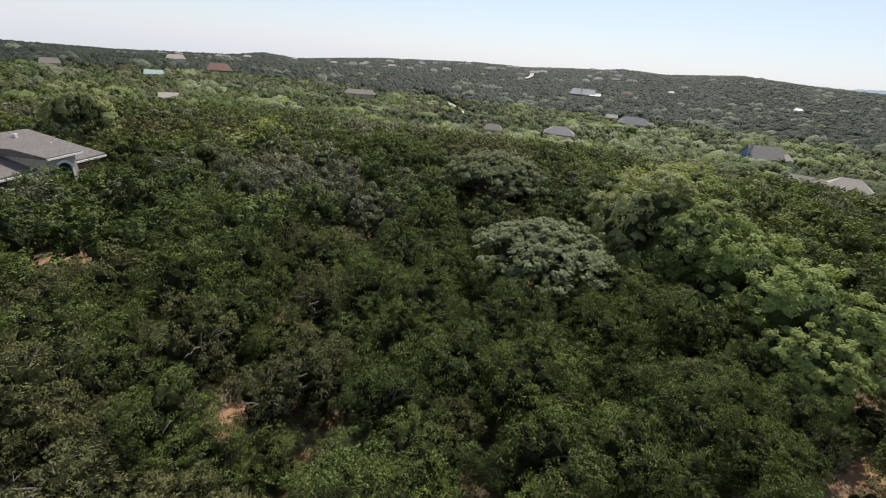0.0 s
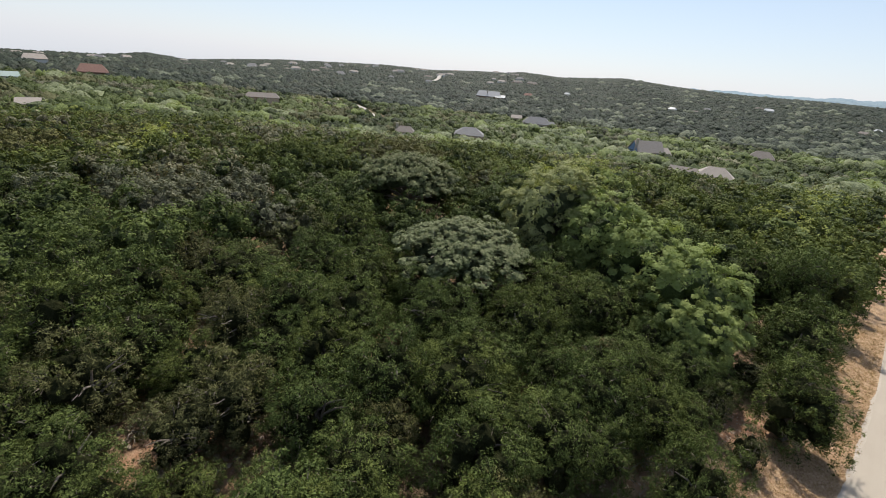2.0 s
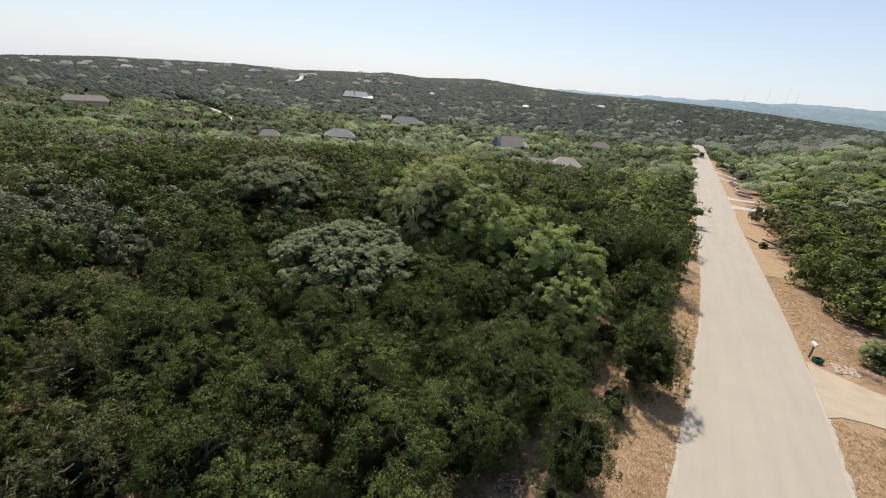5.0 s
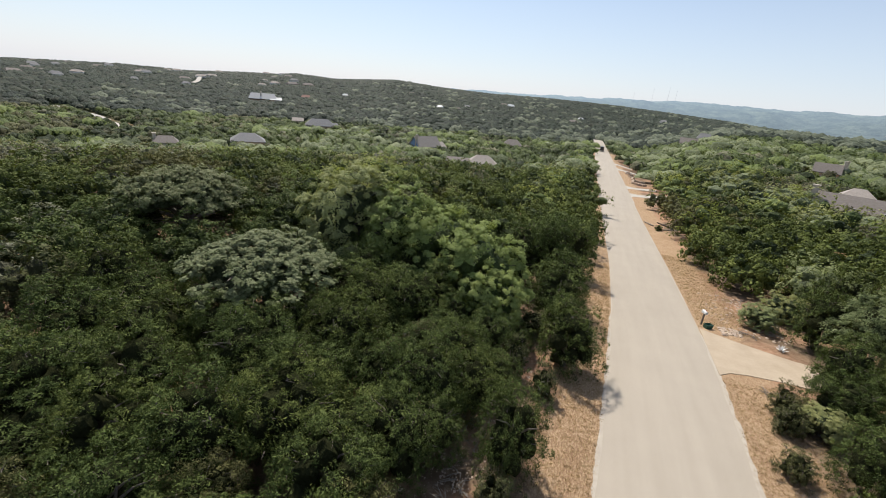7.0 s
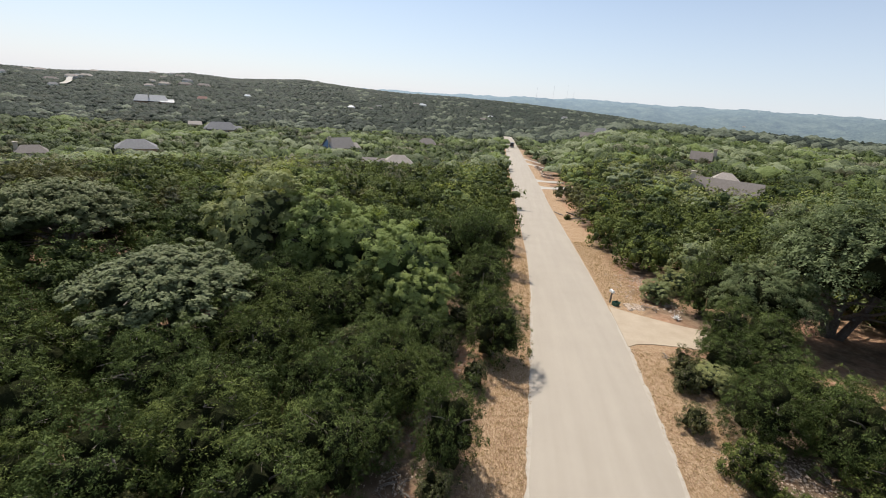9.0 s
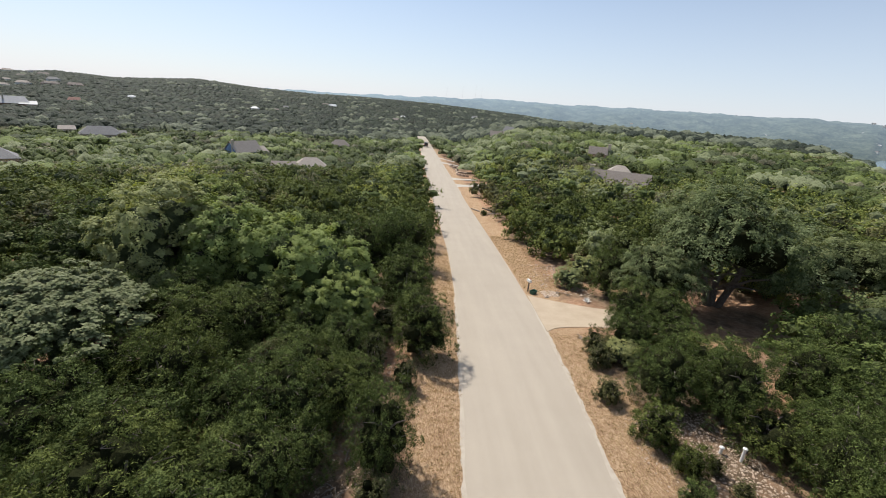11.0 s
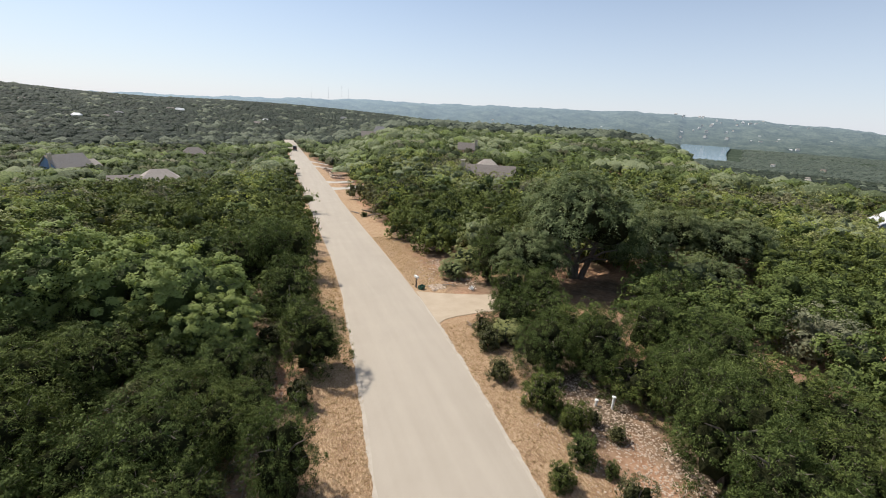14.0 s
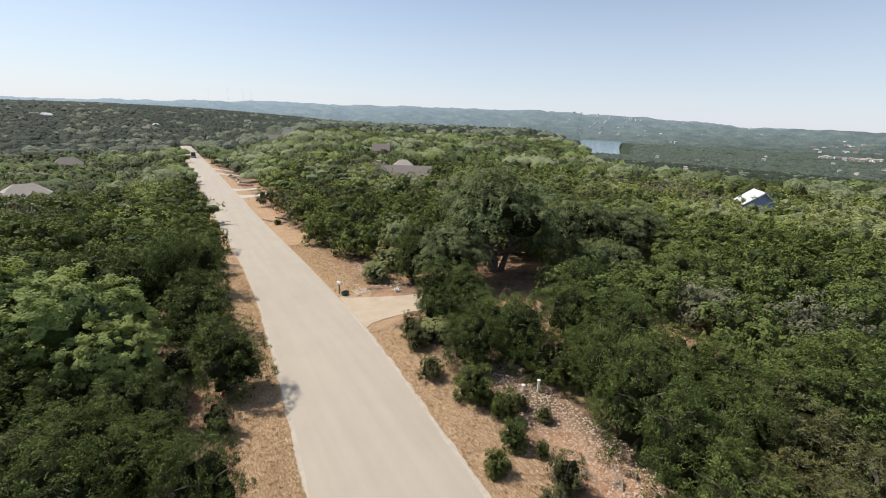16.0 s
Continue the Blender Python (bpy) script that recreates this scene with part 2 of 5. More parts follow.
def land(x, y):
    """Height of the bare land."""
    x, y = np.asarray(x, float), np.asarray(y, float)
    r, az = np.hypot(x, y), np.degrees(np.arctan2(x, y))
    bowl = (11 + 9 * smooth(-95, -50, az)) * (1 - smooth(1, 16, az)) * smooth(42, 220, r)
    z = -bowl
    shelf = smooth(8, 26, az)
    z = z + shelf * (-3.5 * smooth(40, 120, r) + 4.5 * smooth(220, 480, r) * (1 - smooth(42, 50, az)))
    # the wooded ridge beyond the hollow
    top = np.interp(az, [-110, -102, -94, -84, -80, -76.5, -67, -55, -49, -44, -40, -38, -33.5, -26, -20, -14, -8, 0, 6, 12, 18, 24], [-44, -39, -43, -37, -25, -34, -14, -2, -4, 4, 8, 14, 9, 22, 12, 8, 10, 8, 2, -6, -18, -36])
    z = z + (top + bowl) * smooth(430, 1400, r) * (1 - smooth(18, 30, az)) - 70 * smooth(1450, 2300, r) * (1 - smooth(18, 30, az))
    # the river valley
    edge = np.interp(az, [20, 30, 40, 46, 50, 57, 66, 78, 100], [420, 520, 520, 330, 170, 140, 140, 190, 220])
    z = z + smooth(18, 30, az) * (-96 - z) * smooth(edge, edge * 1.4 + 330, r)
    # the far hills
    rim = np.interp(az, [-110, -40, -19, -7, 5, 12, 19, 26, 36, 42, 51, 58, 64, 76, 90], [-260, -160, 12, 38, 68, 86, 82, 96, 96, 108, 92, 62, 24, 24, 10])
    z = z + (rim - z) * smooth(3000, 4400, r)
    # the road's bed
    zr = eased(y, ROAD_Y, ROAD_Z)
    k = np.exp(-((x - road_x(y)) / 22) ** 2) * (1 - smooth(380, 440, y))
    return z + (zr - z) * k


def link(name, mesh, parent=None, label=""):
    ob = new(name, mesh)
    ob.parent = parent
    if label:
        ob["label"] = label
    return ob


def mesh_of(name, verts, faces, mats, smooth_faces=False, tint=None, index=None, normals=None):
    """A mesh from arrays: vertices (n,3), and faces (m,k) of one size k."""
    me = bpy.data.meshes.new(name)
    verts, faces = np.asarray(verts, np.float32), np.asarray(faces, np.int32)
    k = faces.shape[1]
    me.vertices.add(len(verts))
    me.vertices.foreach_set("co", verts.ravel())
    me.loops.add(faces.size)
    me.loops.foreach_set("vertex_index", faces.ravel())
    me.polygons.add(len(faces))
    me.polygons.foreach_set("loop_start", np.arange(0, faces.size, k, dtype=np.int32))
    me.polygons.foreach_set("use_smooth", np.full(len(faces), smooth_faces))
    for m in mats:
        me.materials.append(m)
    if index is not None:
        me.polygons.foreach_set("material_index", np.asarray(index, np.int32))
    if tint is not None:
        a = me.attributes.new("tint", "FLOAT", "FACE")
        a.data.foreach_set("value", np.asarray(tint, np.float32))
    me.update(calc_edges=True)
    if normals is not None:
        me.normals_split_custom_set_from_vertices(normals)
    return me


def grid_faces(n, m):
    i, j = np.meshgrid(np.arange(n - 1), np.arange(m - 1), indexing="ij")
    a = (i * m + j).ravel()
    return np.stack([a, a + m, a + m + 1, a + 1], 1)


def lumps(x, y, size):
    """Rounded swells like tree crowns seen from afar."""
    return np.array([abs(noise.noise((a / size, b / size, 0.3))) + 0.6 * abs(noise.noise((a / size * 2.3, b / size * 2.3, 7.1))) for a, b in zip(x.ravel(), y.ravel())]).reshape(x.shape)


def dry(x, y):
    """0 where the river lies, 1 elsewhere."""
    r, az = np.hypot(x, y), np.degrees(np.arctan2(x, y))
    return 1 - (smooth(46.8, 47.6, az) - smooth(52.4, 55.0, az)) * smooth(1700, 1850, r)


def mesa(a):
    """Flat-topped steps along the far skyline."""
    return smooth(0.0, 0.12, np.array([noise.noise((math.degrees(q) * 0.22, 0.7, 3.1)) for q in a[0]]))[None] - 0.5


def build_hills():
    """The hills beyond the river, paled by the haze painted into their material."""
    rings = np.geomspace(2950, 4800, 60)
    turns = np.radians(np.linspace(-118, 92, 900))
    r, a = np.meshgrid(rings, turns, indexing="ij")
    x, y = r * np.sin(a), r * np.cos(a)
    z = land(x, y) + (14 * lumps(x, y, 160) + 9 * lumps(x, y, 50) + 38 * lumps(x, y, 420) * smooth(3050, 3500, r) * (1 - smooth(3900, 4300, r))) * dry(x, y) - 12 * (1 - smooth(2950, 3050, r)) + 8 * mesa(a) * smooth(3500, 4250, r)
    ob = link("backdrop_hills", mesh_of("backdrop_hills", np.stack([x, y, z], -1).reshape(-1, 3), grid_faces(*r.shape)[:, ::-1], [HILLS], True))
    tagged(ob, "far blue-green wooded hills on the horizon", "hills", kind="structure")
    # the river
    rings, turns = np.linspace(1750, 4000, 24), np.linspace(0, 1, 20)
    u, k = np.meshgrid(rings, turns, indexing="ij")
    lo = 47.5 + 0.9 * smooth(2600, 3900, u) + 0.15 * np.sin(u / 170)
    a = np.radians(lo + (52.2 + 0.1 * np.sin(u / 210) - lo) * k)
    ob = link("water", mesh_of("water", np.stack([u * np.sin(a), u * np.cos(a), np.full_like(u, -90.0)], -1).reshape(-1, 3), grid_faces(*u.shape)[:, ::-1], [WATER], True))
    tagged(ob, "calm pale blue river reach between wooded banks", "river", kind="structure")


def build_ground():
    rings = np.concatenate([[0.5], np.arange(3, 60, 1.5), np.geomspace(60, 3050, 170)])
    turns = np.radians(np.linspace(-118, 92, 420))
    r, a = np.meshgrid(rings, turns, indexing="ij")
    x, y = r * np.sin(a), r * np.cos(a)
    z = land(x, y) - 0.05 * (np.abs(x - road_x(y)) < 5)
    far = smooth(500, 900, r)
    z = z + far * (5.0 * lumps(x, y, 14) + 9.0 * lumps(x, y, 55) * smooth(900, 2500, r)) * dry(x, y)
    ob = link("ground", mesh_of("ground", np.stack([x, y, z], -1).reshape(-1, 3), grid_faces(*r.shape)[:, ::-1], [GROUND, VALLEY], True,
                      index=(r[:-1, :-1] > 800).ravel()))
    tagged(ob, "wooded hill land with reddish soil and dry leaf litter", "ground", kind="structure")
    # the land behind the camera
    turns = np.radians(np.linspace(92, 242, 60))
    r, a = np.meshgrid(rings[::2], turns, indexing="ij")
    x, y = r * np.sin(a), r * np.cos(a)
    z = land(x, y) - 30 * smooth(300, 2500, r)
    ob = link("ground_behind", mesh_of("ground_behind", np.stack([x, y, z], -1).reshape(-1, 3), grid_faces(*r.shape)[:, ::-1], [GROUND], True))
    tagged(ob, "wooded hill land falling away behind the viewpoint", "ground", kind="structure")


build_ground()
build_hills()


def ribbon(name, ys, left, right, lift, mat, label, category, crown=0.0, cols=9):
    """A strip along the road between two offsets from its middle."""
    ys = np.asarray(ys, float)
    u = np.linspace(0, 1, cols)
    lo, hi = left(ys), right(ys)
    x = lo[:, None] + (hi - lo)[:, None] * u
    y = np.repeat(ys[:, None], cols, 1)
    z = eased(ys, ROAD_Y, ROAD_Z)[:, None] + lift + crown * (1 - (2 * u - 1) ** 2)
    ob = link(name, mesh_of(name, np.stack([x, y, z], -1).reshape(-1, 3), grid_faces(len(ys), cols)[:, ::-1], [mat], True))
    return tagged(ob, label, category, kind="structure")


along = np.concatenate([np.arange(-25, 130, 1.5), np.arange(130, 430, 5)])
ribbon("road", along, left_edge, right_edge, 0.05, ROAD, "pale chip-sealed two-lane road without markings", "road", 0.06)


# ---- houses ----
def part(name, bm, mat, parent, label=""):
    me = bpy.data.meshes.new(name)
    bmesh.ops.recalc_face_normals(bm, faces=bm.faces)
    bm.to_mesh(me)
    bm.free()
    me.materials.append(mat)
    return link(name, me, parent, label)


def box(x0, x1, y0, y1, z0, z1, bm=None):
    bm = bm or bmesh.new()
    v = [bm.verts.new((x, y, z)) for z in (z0, z1) for x, y in ((x0, y0), (x1, y0), (x1, y1), (x0, y1))]
    for q in ((0, 3, 2, 1), (4, 5, 6, 7), (0, 1, 5, 4), (1, 2, 6, 5), (2, 3, 7, 6), (3, 0, 4, 7)):
        bm.faces.new([v[i] for i in q])
    return bm


def roof_form(x0, x1, y0, y1, eave, rise, hip, over=0.55, thick=0.22):
    """A roof over a rectangle, its ridge along x; hip: how far the ridge stops short of each end."""
    bm = bmesh.new()
    x0, x1, y0, y1, ym = x0 - over, x1 + over, y0 - over, y1 + over, (y0 + y1) / 2
    low = eave - rise * over / ((y1 - y0) / 2 - over)
    def ring(z):
        return [bm.verts.new(p) for p in ((x0, y0, low + z), (x1, y0, low + z), (x1, y1, low + z), (x0, y1, low + z), (x0 + hip, ym, eave + rise + z), (x1 - hip, ym, eave + rise + z))]
    t, b = ring(thick), ring(0.0)
    for r in (t, b):
        for q in ((0, 1, 5, 4), (2, 3, 4, 5), (1, 2, 5), (3, 0, 4)):
            if len(q) == 4 or hip > 0.05:
                bm.faces.new([r[i] for i in q])
    # eave boards, and rake boards at open gable ends
    for i, j in ((0, 1), (1, 2), (2, 3), (3, 0)) if hip > 0.05 else ((0, 1), (2, 3), (1, 5), (5, 2), (3, 4), (4, 0)):
        bm.faces.new([b[i], b[j], t[j], t[i]])
    return bm


def paint(name, a, b, scale=1.5, rough=0.8, bump=0.0):
    return simple(name, a, b, scale, rough, bump)


def shingles(name, a, b):
    """Roof shingles in courses."""
    m, t, bsdf = material(name)
    w = node(t, "ShaderNodeTexBrick", Scale=1.0, Mortar_Size=0.012, Brick_Width=0.32, Row_Height=0.16)
    t.links.new(place(t), w.inputs["Vector"])
    w.inputs["Color1"].default_value, w.inputs["Color2"].default_value = (*a, 1), (*b, 1)
    w.inputs["Mortar"].default_value = (*[c * 0.7 for c in a], 1)
    t.links.new(mixed(t, 0.3, w.outputs["Color"], ramp(t, noisy(t, 0.7), [(0.3, a), (0.7, b)])), bsdf.inputs["Base Color"])
    bsdf.inputs["Roughness"].default_value = 0.9
    return m


ROOFS = {
    "brown": shingles("brown_shingles", (0.165, 0.138, 0.118), (0.225, 0.192, 0.165)),
    "taupe": shingles("taupe_shingles", (0.125, 0.108, 0.096), (0.185, 0.160, 0.142)),
    "grey": shingles("grey_shingles", (0.17, 0.163, 0.16), (0.24, 0.232, 0.225)),
    "tan": shingles("tan_shingles", (0.31, 0.265, 0.225), (0.40, 0.345, 0.295)),
    "white": paint("pale_metal_roof", (0.46, 0.46, 0.46), (0.56, 0.56, 0.56), 0.6, 0.5),
    "silver": paint("dull_metal_roof", (0.27, 0.27, 0.275), (0.36, 0.36, 0.36), 0.6, 0.6),
    "red": shingles("red_tiles", (0.19, 0.10, 0.078), (0.25, 0.135, 0.10)),
    "green": paint("green_metal_roof", (0.30, 0.37, 0.33), (0.38, 0.44, 0.40), 0.6, 0.5),
}
WALLS = {
    "tan": paint("tan_stucco", (0.46, 0.38, 0.29), (0.55, 0.46, 0.36)),
    "white": paint("white_stucco", (0.62, 0.60, 0.56), (0.72, 0.70, 0.66)),
    "blue": paint("blue_grey_siding", (0.17, 0.26, 0.40), (0.22, 0.32, 0.47)),
    "brick": simple("brown_brick", (0.15, 0.095, 0.065), (0.24, 0.16, 0.11), 4, 0.9, 0.02),
    "stone": simple("pale_limestone", (0.42, 0.36, 0.28), (0.58, 0.51, 0.41), 2.5, 0.9, 0.03),
}
TRIM = paint("white_trim", (0.66, 0.65, 0.62), (0.76, 0.75, 0.72))
PANE, _t, _b = material("window_pane")
_b.inputs["Base Color"].default_value = (0.02, 0.025, 0.03, 1)
_b.inputs["Roughness"].default_value = 0.06


def window(parent, x, y, z, w, h, face):
    """A framed window on a wall whose outward way is face: '-y', '+y', '-x' or '+x'."""
    s = -1 if face[0] == "-" else 1
    if face[1] == "y":
        fr = part("window", box(x - w / 2, x + w / 2, min(y, y + s * 0.08), max(y, y + s * 0.08), z, z + h), TRIM, parent)
        part("pane", box(x - w / 2 + 0.1, x + w / 2 - 0.1, min(y + s * 0.05, y + s * 0.1), max(y + s * 0.05, y + s * 0.1), z + 0.1, z + h - 0.1), PANE, fr)
    else:
        fr = part("window", box(min(x, x + s * 0.08), max(x, x + s * 0.08), y - w / 2, y + w / 2, z, z + h), TRIM, parent)
        part("pane", box(min(x + s * 0.05, x + s * 0.1), max(x + s * 0.05, x + s * 0.1), y - w / 2 + 0.1, y + w / 2 - 0.1, z + 0.1, z + h - 0.1), PANE, fr)


plots = []


def house(x, y, turn, length, depth, eave, rise, hip, roof, wall, label, chimney=None, wing=None, skylights=0, sink=0.0, group=""):
    """A house on the land: ridge along its own x, turned by degrees; wing: (x0, x1, y0, y1, eave, rise, hip, roof)."""
    base = new("house")
    base.matrix_world = pose(x, y, float(land(x, y)) - sink, 0, 0, turn)
    tagged(base, label, "house", group)
    a, b = length / 2, depth / 2
    part("wall", box(-a, a, -b, b, -2.5, eave), WALLS[wall], base)
    if hip < 0.1:
        for s in (-1, 1):
            bm = bmesh.new()
            lo, hi = sorted((s * a, s * (a - 0.25)))
            vs = [[bm.verts.new((q, -b, eave)), bm.verts.new((q, b, eave)), bm.verts.new((q, 0, eave + rise))] for q in (lo, hi)]
            bm.faces.new(vs[0]), bm.faces.new(vs[1][::-1])
            for i in range(3):
                j = (i + 1) % 3
                bm.faces.new((vs[0][i], vs[0][j], vs[1][j], vs[1][i]))
            part("gable", bm, WALLS[wall], base)
    top = part("roof", roof_form(-a, a, -b, b, eave, rise, hip), ROOFS[roof], base)
    for k in range(skylights):
        sx, sy, sz = -a * 0.5 + k * 1.6, -b * 0.5, eave + rise * 0.5 + 0.25
        part("skylight", box(sx, sx + 1.1, sy - 0.5, sy + 0.5, sz - 0.1, sz + 0.12), TRIM, top, "white-framed skylight")
    if chimney:
        cx, cy, ch = chimney
        stack = part("chimney", box(cx - 0.6, cx + 0.6, cy - 0.5, cy + 0.5, 0, ch), WALLS["stone"], base, "stone chimney")
        part("cap", box(cx - 0.75, cx + 0.75, cy - 0.65, cy + 0.65, ch, ch + 0.18), WALLS["stone"], stack)
    if wing:
        x0, x1, y0, y1, we, wr, wh, wroof = wing
        part("wing_wall", box(x0, x1, y0, y1, -2.5, we), WALLS[wall], base)
        part("wing_roof", roof_form(x0, x1, y0, y1, we, wr, wh), ROOFS[wroof], base)
    for k in range(max(2, int(length / 4))):
        wx = -a + (k + 0.5) * length / max(2, int(length / 4))
        window(base, wx, -b, 0.9, 1.2, 1.4, "-y")
        window(base, wx, b, 0.9, 1.2, 1.4, "+y")
    window(base, -a, 0, 0.9, 1.3, 1.4, "-x")
    window(base, a, 0, 0.9, 1.3, 1.4, "+x")
    plots.append((x, y, 0.52 * length + 1.0))
    return base


house(-46.8, 184, 18, 13, 11, 3.4, 3.4, 4.5, "tan", "tan", "house with a tan hipped shingle roof and a low wing", wing=(-15.5, -6, -4, 5, 3.2, 1.8, 0.5, "brown"), skylights=0, sink=-1.0)
house(-95.3, 236, 57, 15, 10, 3.6, 4.8, 0.0, "tan", "blue", "blue-grey gabled house with a pale shingle roof and chimney", chimney=(-7.0, -1.5, 9.4), wing=(5.0, 11.0, -6, 3, 3.0, 2.6, 0.0, "tan"))
house(-57.4, 305, 10, 12, 10, 3.0, 3.2, 3.5, "brown", "tan", "small house with a brown hipped roof")
house(-191.3, 270, 36, 20, 12, 3.2, 4.0, 5.0, "grey", "stone", "wide house with a grey hipped roof", wing=(7, 13, -6, 3, 2.8, 2.2, 1.5, "grey"))
house(-164.3, 172, 44, 15, 12, 3.0, 3.2, 5.0, "grey", "tan", "house with a low grey hipped roof among trees")
house(-179, 139.4, 50, 9, 8, 3.0, 2.2, 2.5, "brown", "white", "small house with a brown roof and a white chimney", chimney=(-4.0, 0, 6.4))
house(-375, 420, 42, 30, 14, 5.5, 5.5, 3.0, "silver", "brick", "large house with a pale metal roof and brick walls", chimney=(-2, -3, 13.0), wing=(8, 20, -9, 5, 5.0, 2.5, 0.5, "silver"))
house(-283.3, 107.4, 69, 19, 10, 4.6, 2.2, 2.0, "brown", "tan", "long tan stucco house with a brown roof")
house(-375.5, 34, 84, 16, 12, 4.6, 4.2, 3.0, "red", "brick", "house with a red-brown roof on a rise")
house(-311, -6, 92, 9, 7, 3.6, 1.8, 0.5, "green", "white", "small house with a pale green metal roof")
house(-460, 9, 90, 14, 11, 6.0, 3.0, 2.0, "tan", "white", "white two-storey house on the ridge")
house(-198, 0, 88, 7, 6, 3.4, 1.4, 0.5, "tan", "white", "low outbuilding with a pale roof")
house(55.4, 117.5, -22, 15, 8.5, 1.6, 2.6, 0.0, "brown", "tan", "brown-roofed house with a stone chimney among oaks", chimney=(-7.7, -2.0, 5.6), wing=(-4, 4, 3, 11, 2.6, 2.6, 3.4, "tan"))
house(72.4, 178, -20, 6.5, 6, 3.6, 2.4, 0.0, "brown", "tan", "small gabled house between two pale chimneys", chimney=(4.2, 0, 7.4))
house(55.7, 331, -8, 11, 9, 3.6, 3.0, 0.0, "brown", "tan", "house with a brown gabled roof showing over the trees")
house(66.6, 346, -10, 9, 8, 4.4, 3.0, 2.0, "grey", "white", "house with a grey roof behind another roof")
house(107.0, 45.5, -138, 6.0, 6.0, 3.4, 2.4, 0.0, "white", "blue", "blue house with a white metal gable roof", sink=0.0)
house(-343, -56, 100, 9, 8, 4.4, 2.4, 1.0, "brown", "tan", "small tan house under trees")
house(-386, 514, 37, 12, 9, 4.6, 2.6, 2.0, "red", "tan", "house with an orange-red tiled roof")
house(-219, 281, 38, 8, 7, 3.2, 1.8, 0.5, "tan", "tan", "small tan outbuilding beside a house")


def corner_house():
    """The brick house at the wood's edge: its eave runs from the corner along u, the roof rises back along v."""
    base = new("house")
    base.matrix_world = Matrix.Translation((-55.6, -6.3, float(land(-55.6, -6.3)))) @ Euler((0, 0, math.atan2(-0.6, 0.8))).to_matrix().to_4x4()
    tagged(base, "brown brick house with a grey-brown shingle roof and an arched bay", "house")
    part("wall", box(1.3, 24, -13, -0.4, -1, 3.3), WALLS["brick"], base)
    part("roof", roof_form(1.3, 24, -13, -0.4, 3.3, 1.75, 1.0, 0.6), ROOFS["taupe"], base)
    part("gutter", box(0.7, 24.4, 0.2, 0.32, 3.05, 3.2), TRIM, base, "white gutter")
    part("bay", box(5.1, 7.9, -3.4, 1.3, -0.5, 4.35), WALLS["tan"], base, "tan stucco bay with an arched opening")
    bm = bmesh.new()
    ends = [[bm.verts.new((x, y, z)) for y, z in ((-5.0, 4.9), (-1.3, 5.0), (1.75, 4.55), (1.75, 4.36), (-5.0, 4.36))] for x in (4.7, 8.2)]
    bm.faces.new(ends[0]), bm.faces.new(ends[1][::-1])
    for i in range(5):
        j = (i + 1) % 5
        bm.faces.new((ends[0][i], ends[0][j], ends[1][j], ends[1][i]))
    part("bay_roof", bm, ROOFS["taupe"], base)
    bm = bmesh.new()
    outer, inner = [], []
    for k in range(13):
        w = math.pi * k / 12
        for ring, r in ((outer, 0.95), (inner, 0.72)):
            ring.append([bm.verts.new((6.5 + r * math.cos(w), 1.3 + d, 3.05 + r * math.sin(w))) for d in (0.0, 0.12)])
    for k in range(12):
        for d in (0, 1):
            bm.faces.new((outer[k][d], outer[k + 1][d], inner[k + 1][d], inner[k][d]))
        bm.faces.new((outer[k][0], outer[k][1], outer[k + 1][1], outer[k + 1][0]))
        bm.faces.new((inner[k][0], inner[k + 1][0], inner[k + 1][1], inner[k][1]))
    arch = part("arch_trim", bm, TRIM, base, "white arched trim")
    for x in (5.55, 7.22):
        part("post", box(x, x + 0.23, 1.3, 1.42, -0.2, 3.05), TRIM, arch)
    bm = bmesh.new()
    vs = [bm.verts.new((6.5 + 0.72 * math.cos(math.pi * k / 12), 1.34, 3.05 + 0.72 * math.sin(math.pi * k / 12))) for k in range(13)]
    vs += [bm.verts.new((5.78, 1.34, 0.0)), bm.verts.new((7.22, 1.34, 0.0))]
    bm.faces.new(vs)
    part("arch_pane", bm, PANE, base)
    part("bay_gutter", box(4.7, 8.2, 1.75, 1.85, 4.3, 4.45), TRIM, base, "white gutter")
    for x in (3.2, 10.8, 14.5, 17.5):
        window(base, x, -0.4, 0.9, 1.3, 1.3, "+y")
    window(base, 1.3, -4.0, 0.9, 1.6, 1.3, "-x")
    for x, y, z in ((8.6, -5.0, 4.75), (3.0, -3.2, 4.2), (3.9, -5.6, 4.9)):
        part("roof_vent", box(x, x + 0.3, y, y + 0.3, z - 0.4, z + 0.35), TRIM, base, "white roof vent")
    part("downpipe", box(9.6, 9.75, 0.0, 0.12, 0, 3.1), TRIM, base, "white downpipe")
    part("chimney", box(14, 15.2, -7.6, -6.6, 0, 6.6), WALLS["brick"], base, "brick chimney")
    part("terrace", box(8.4, 14, 0.1, 3.0, -0.6, 0.35), ROOFS["red"], base, "terracotta terrace")


corner_house()

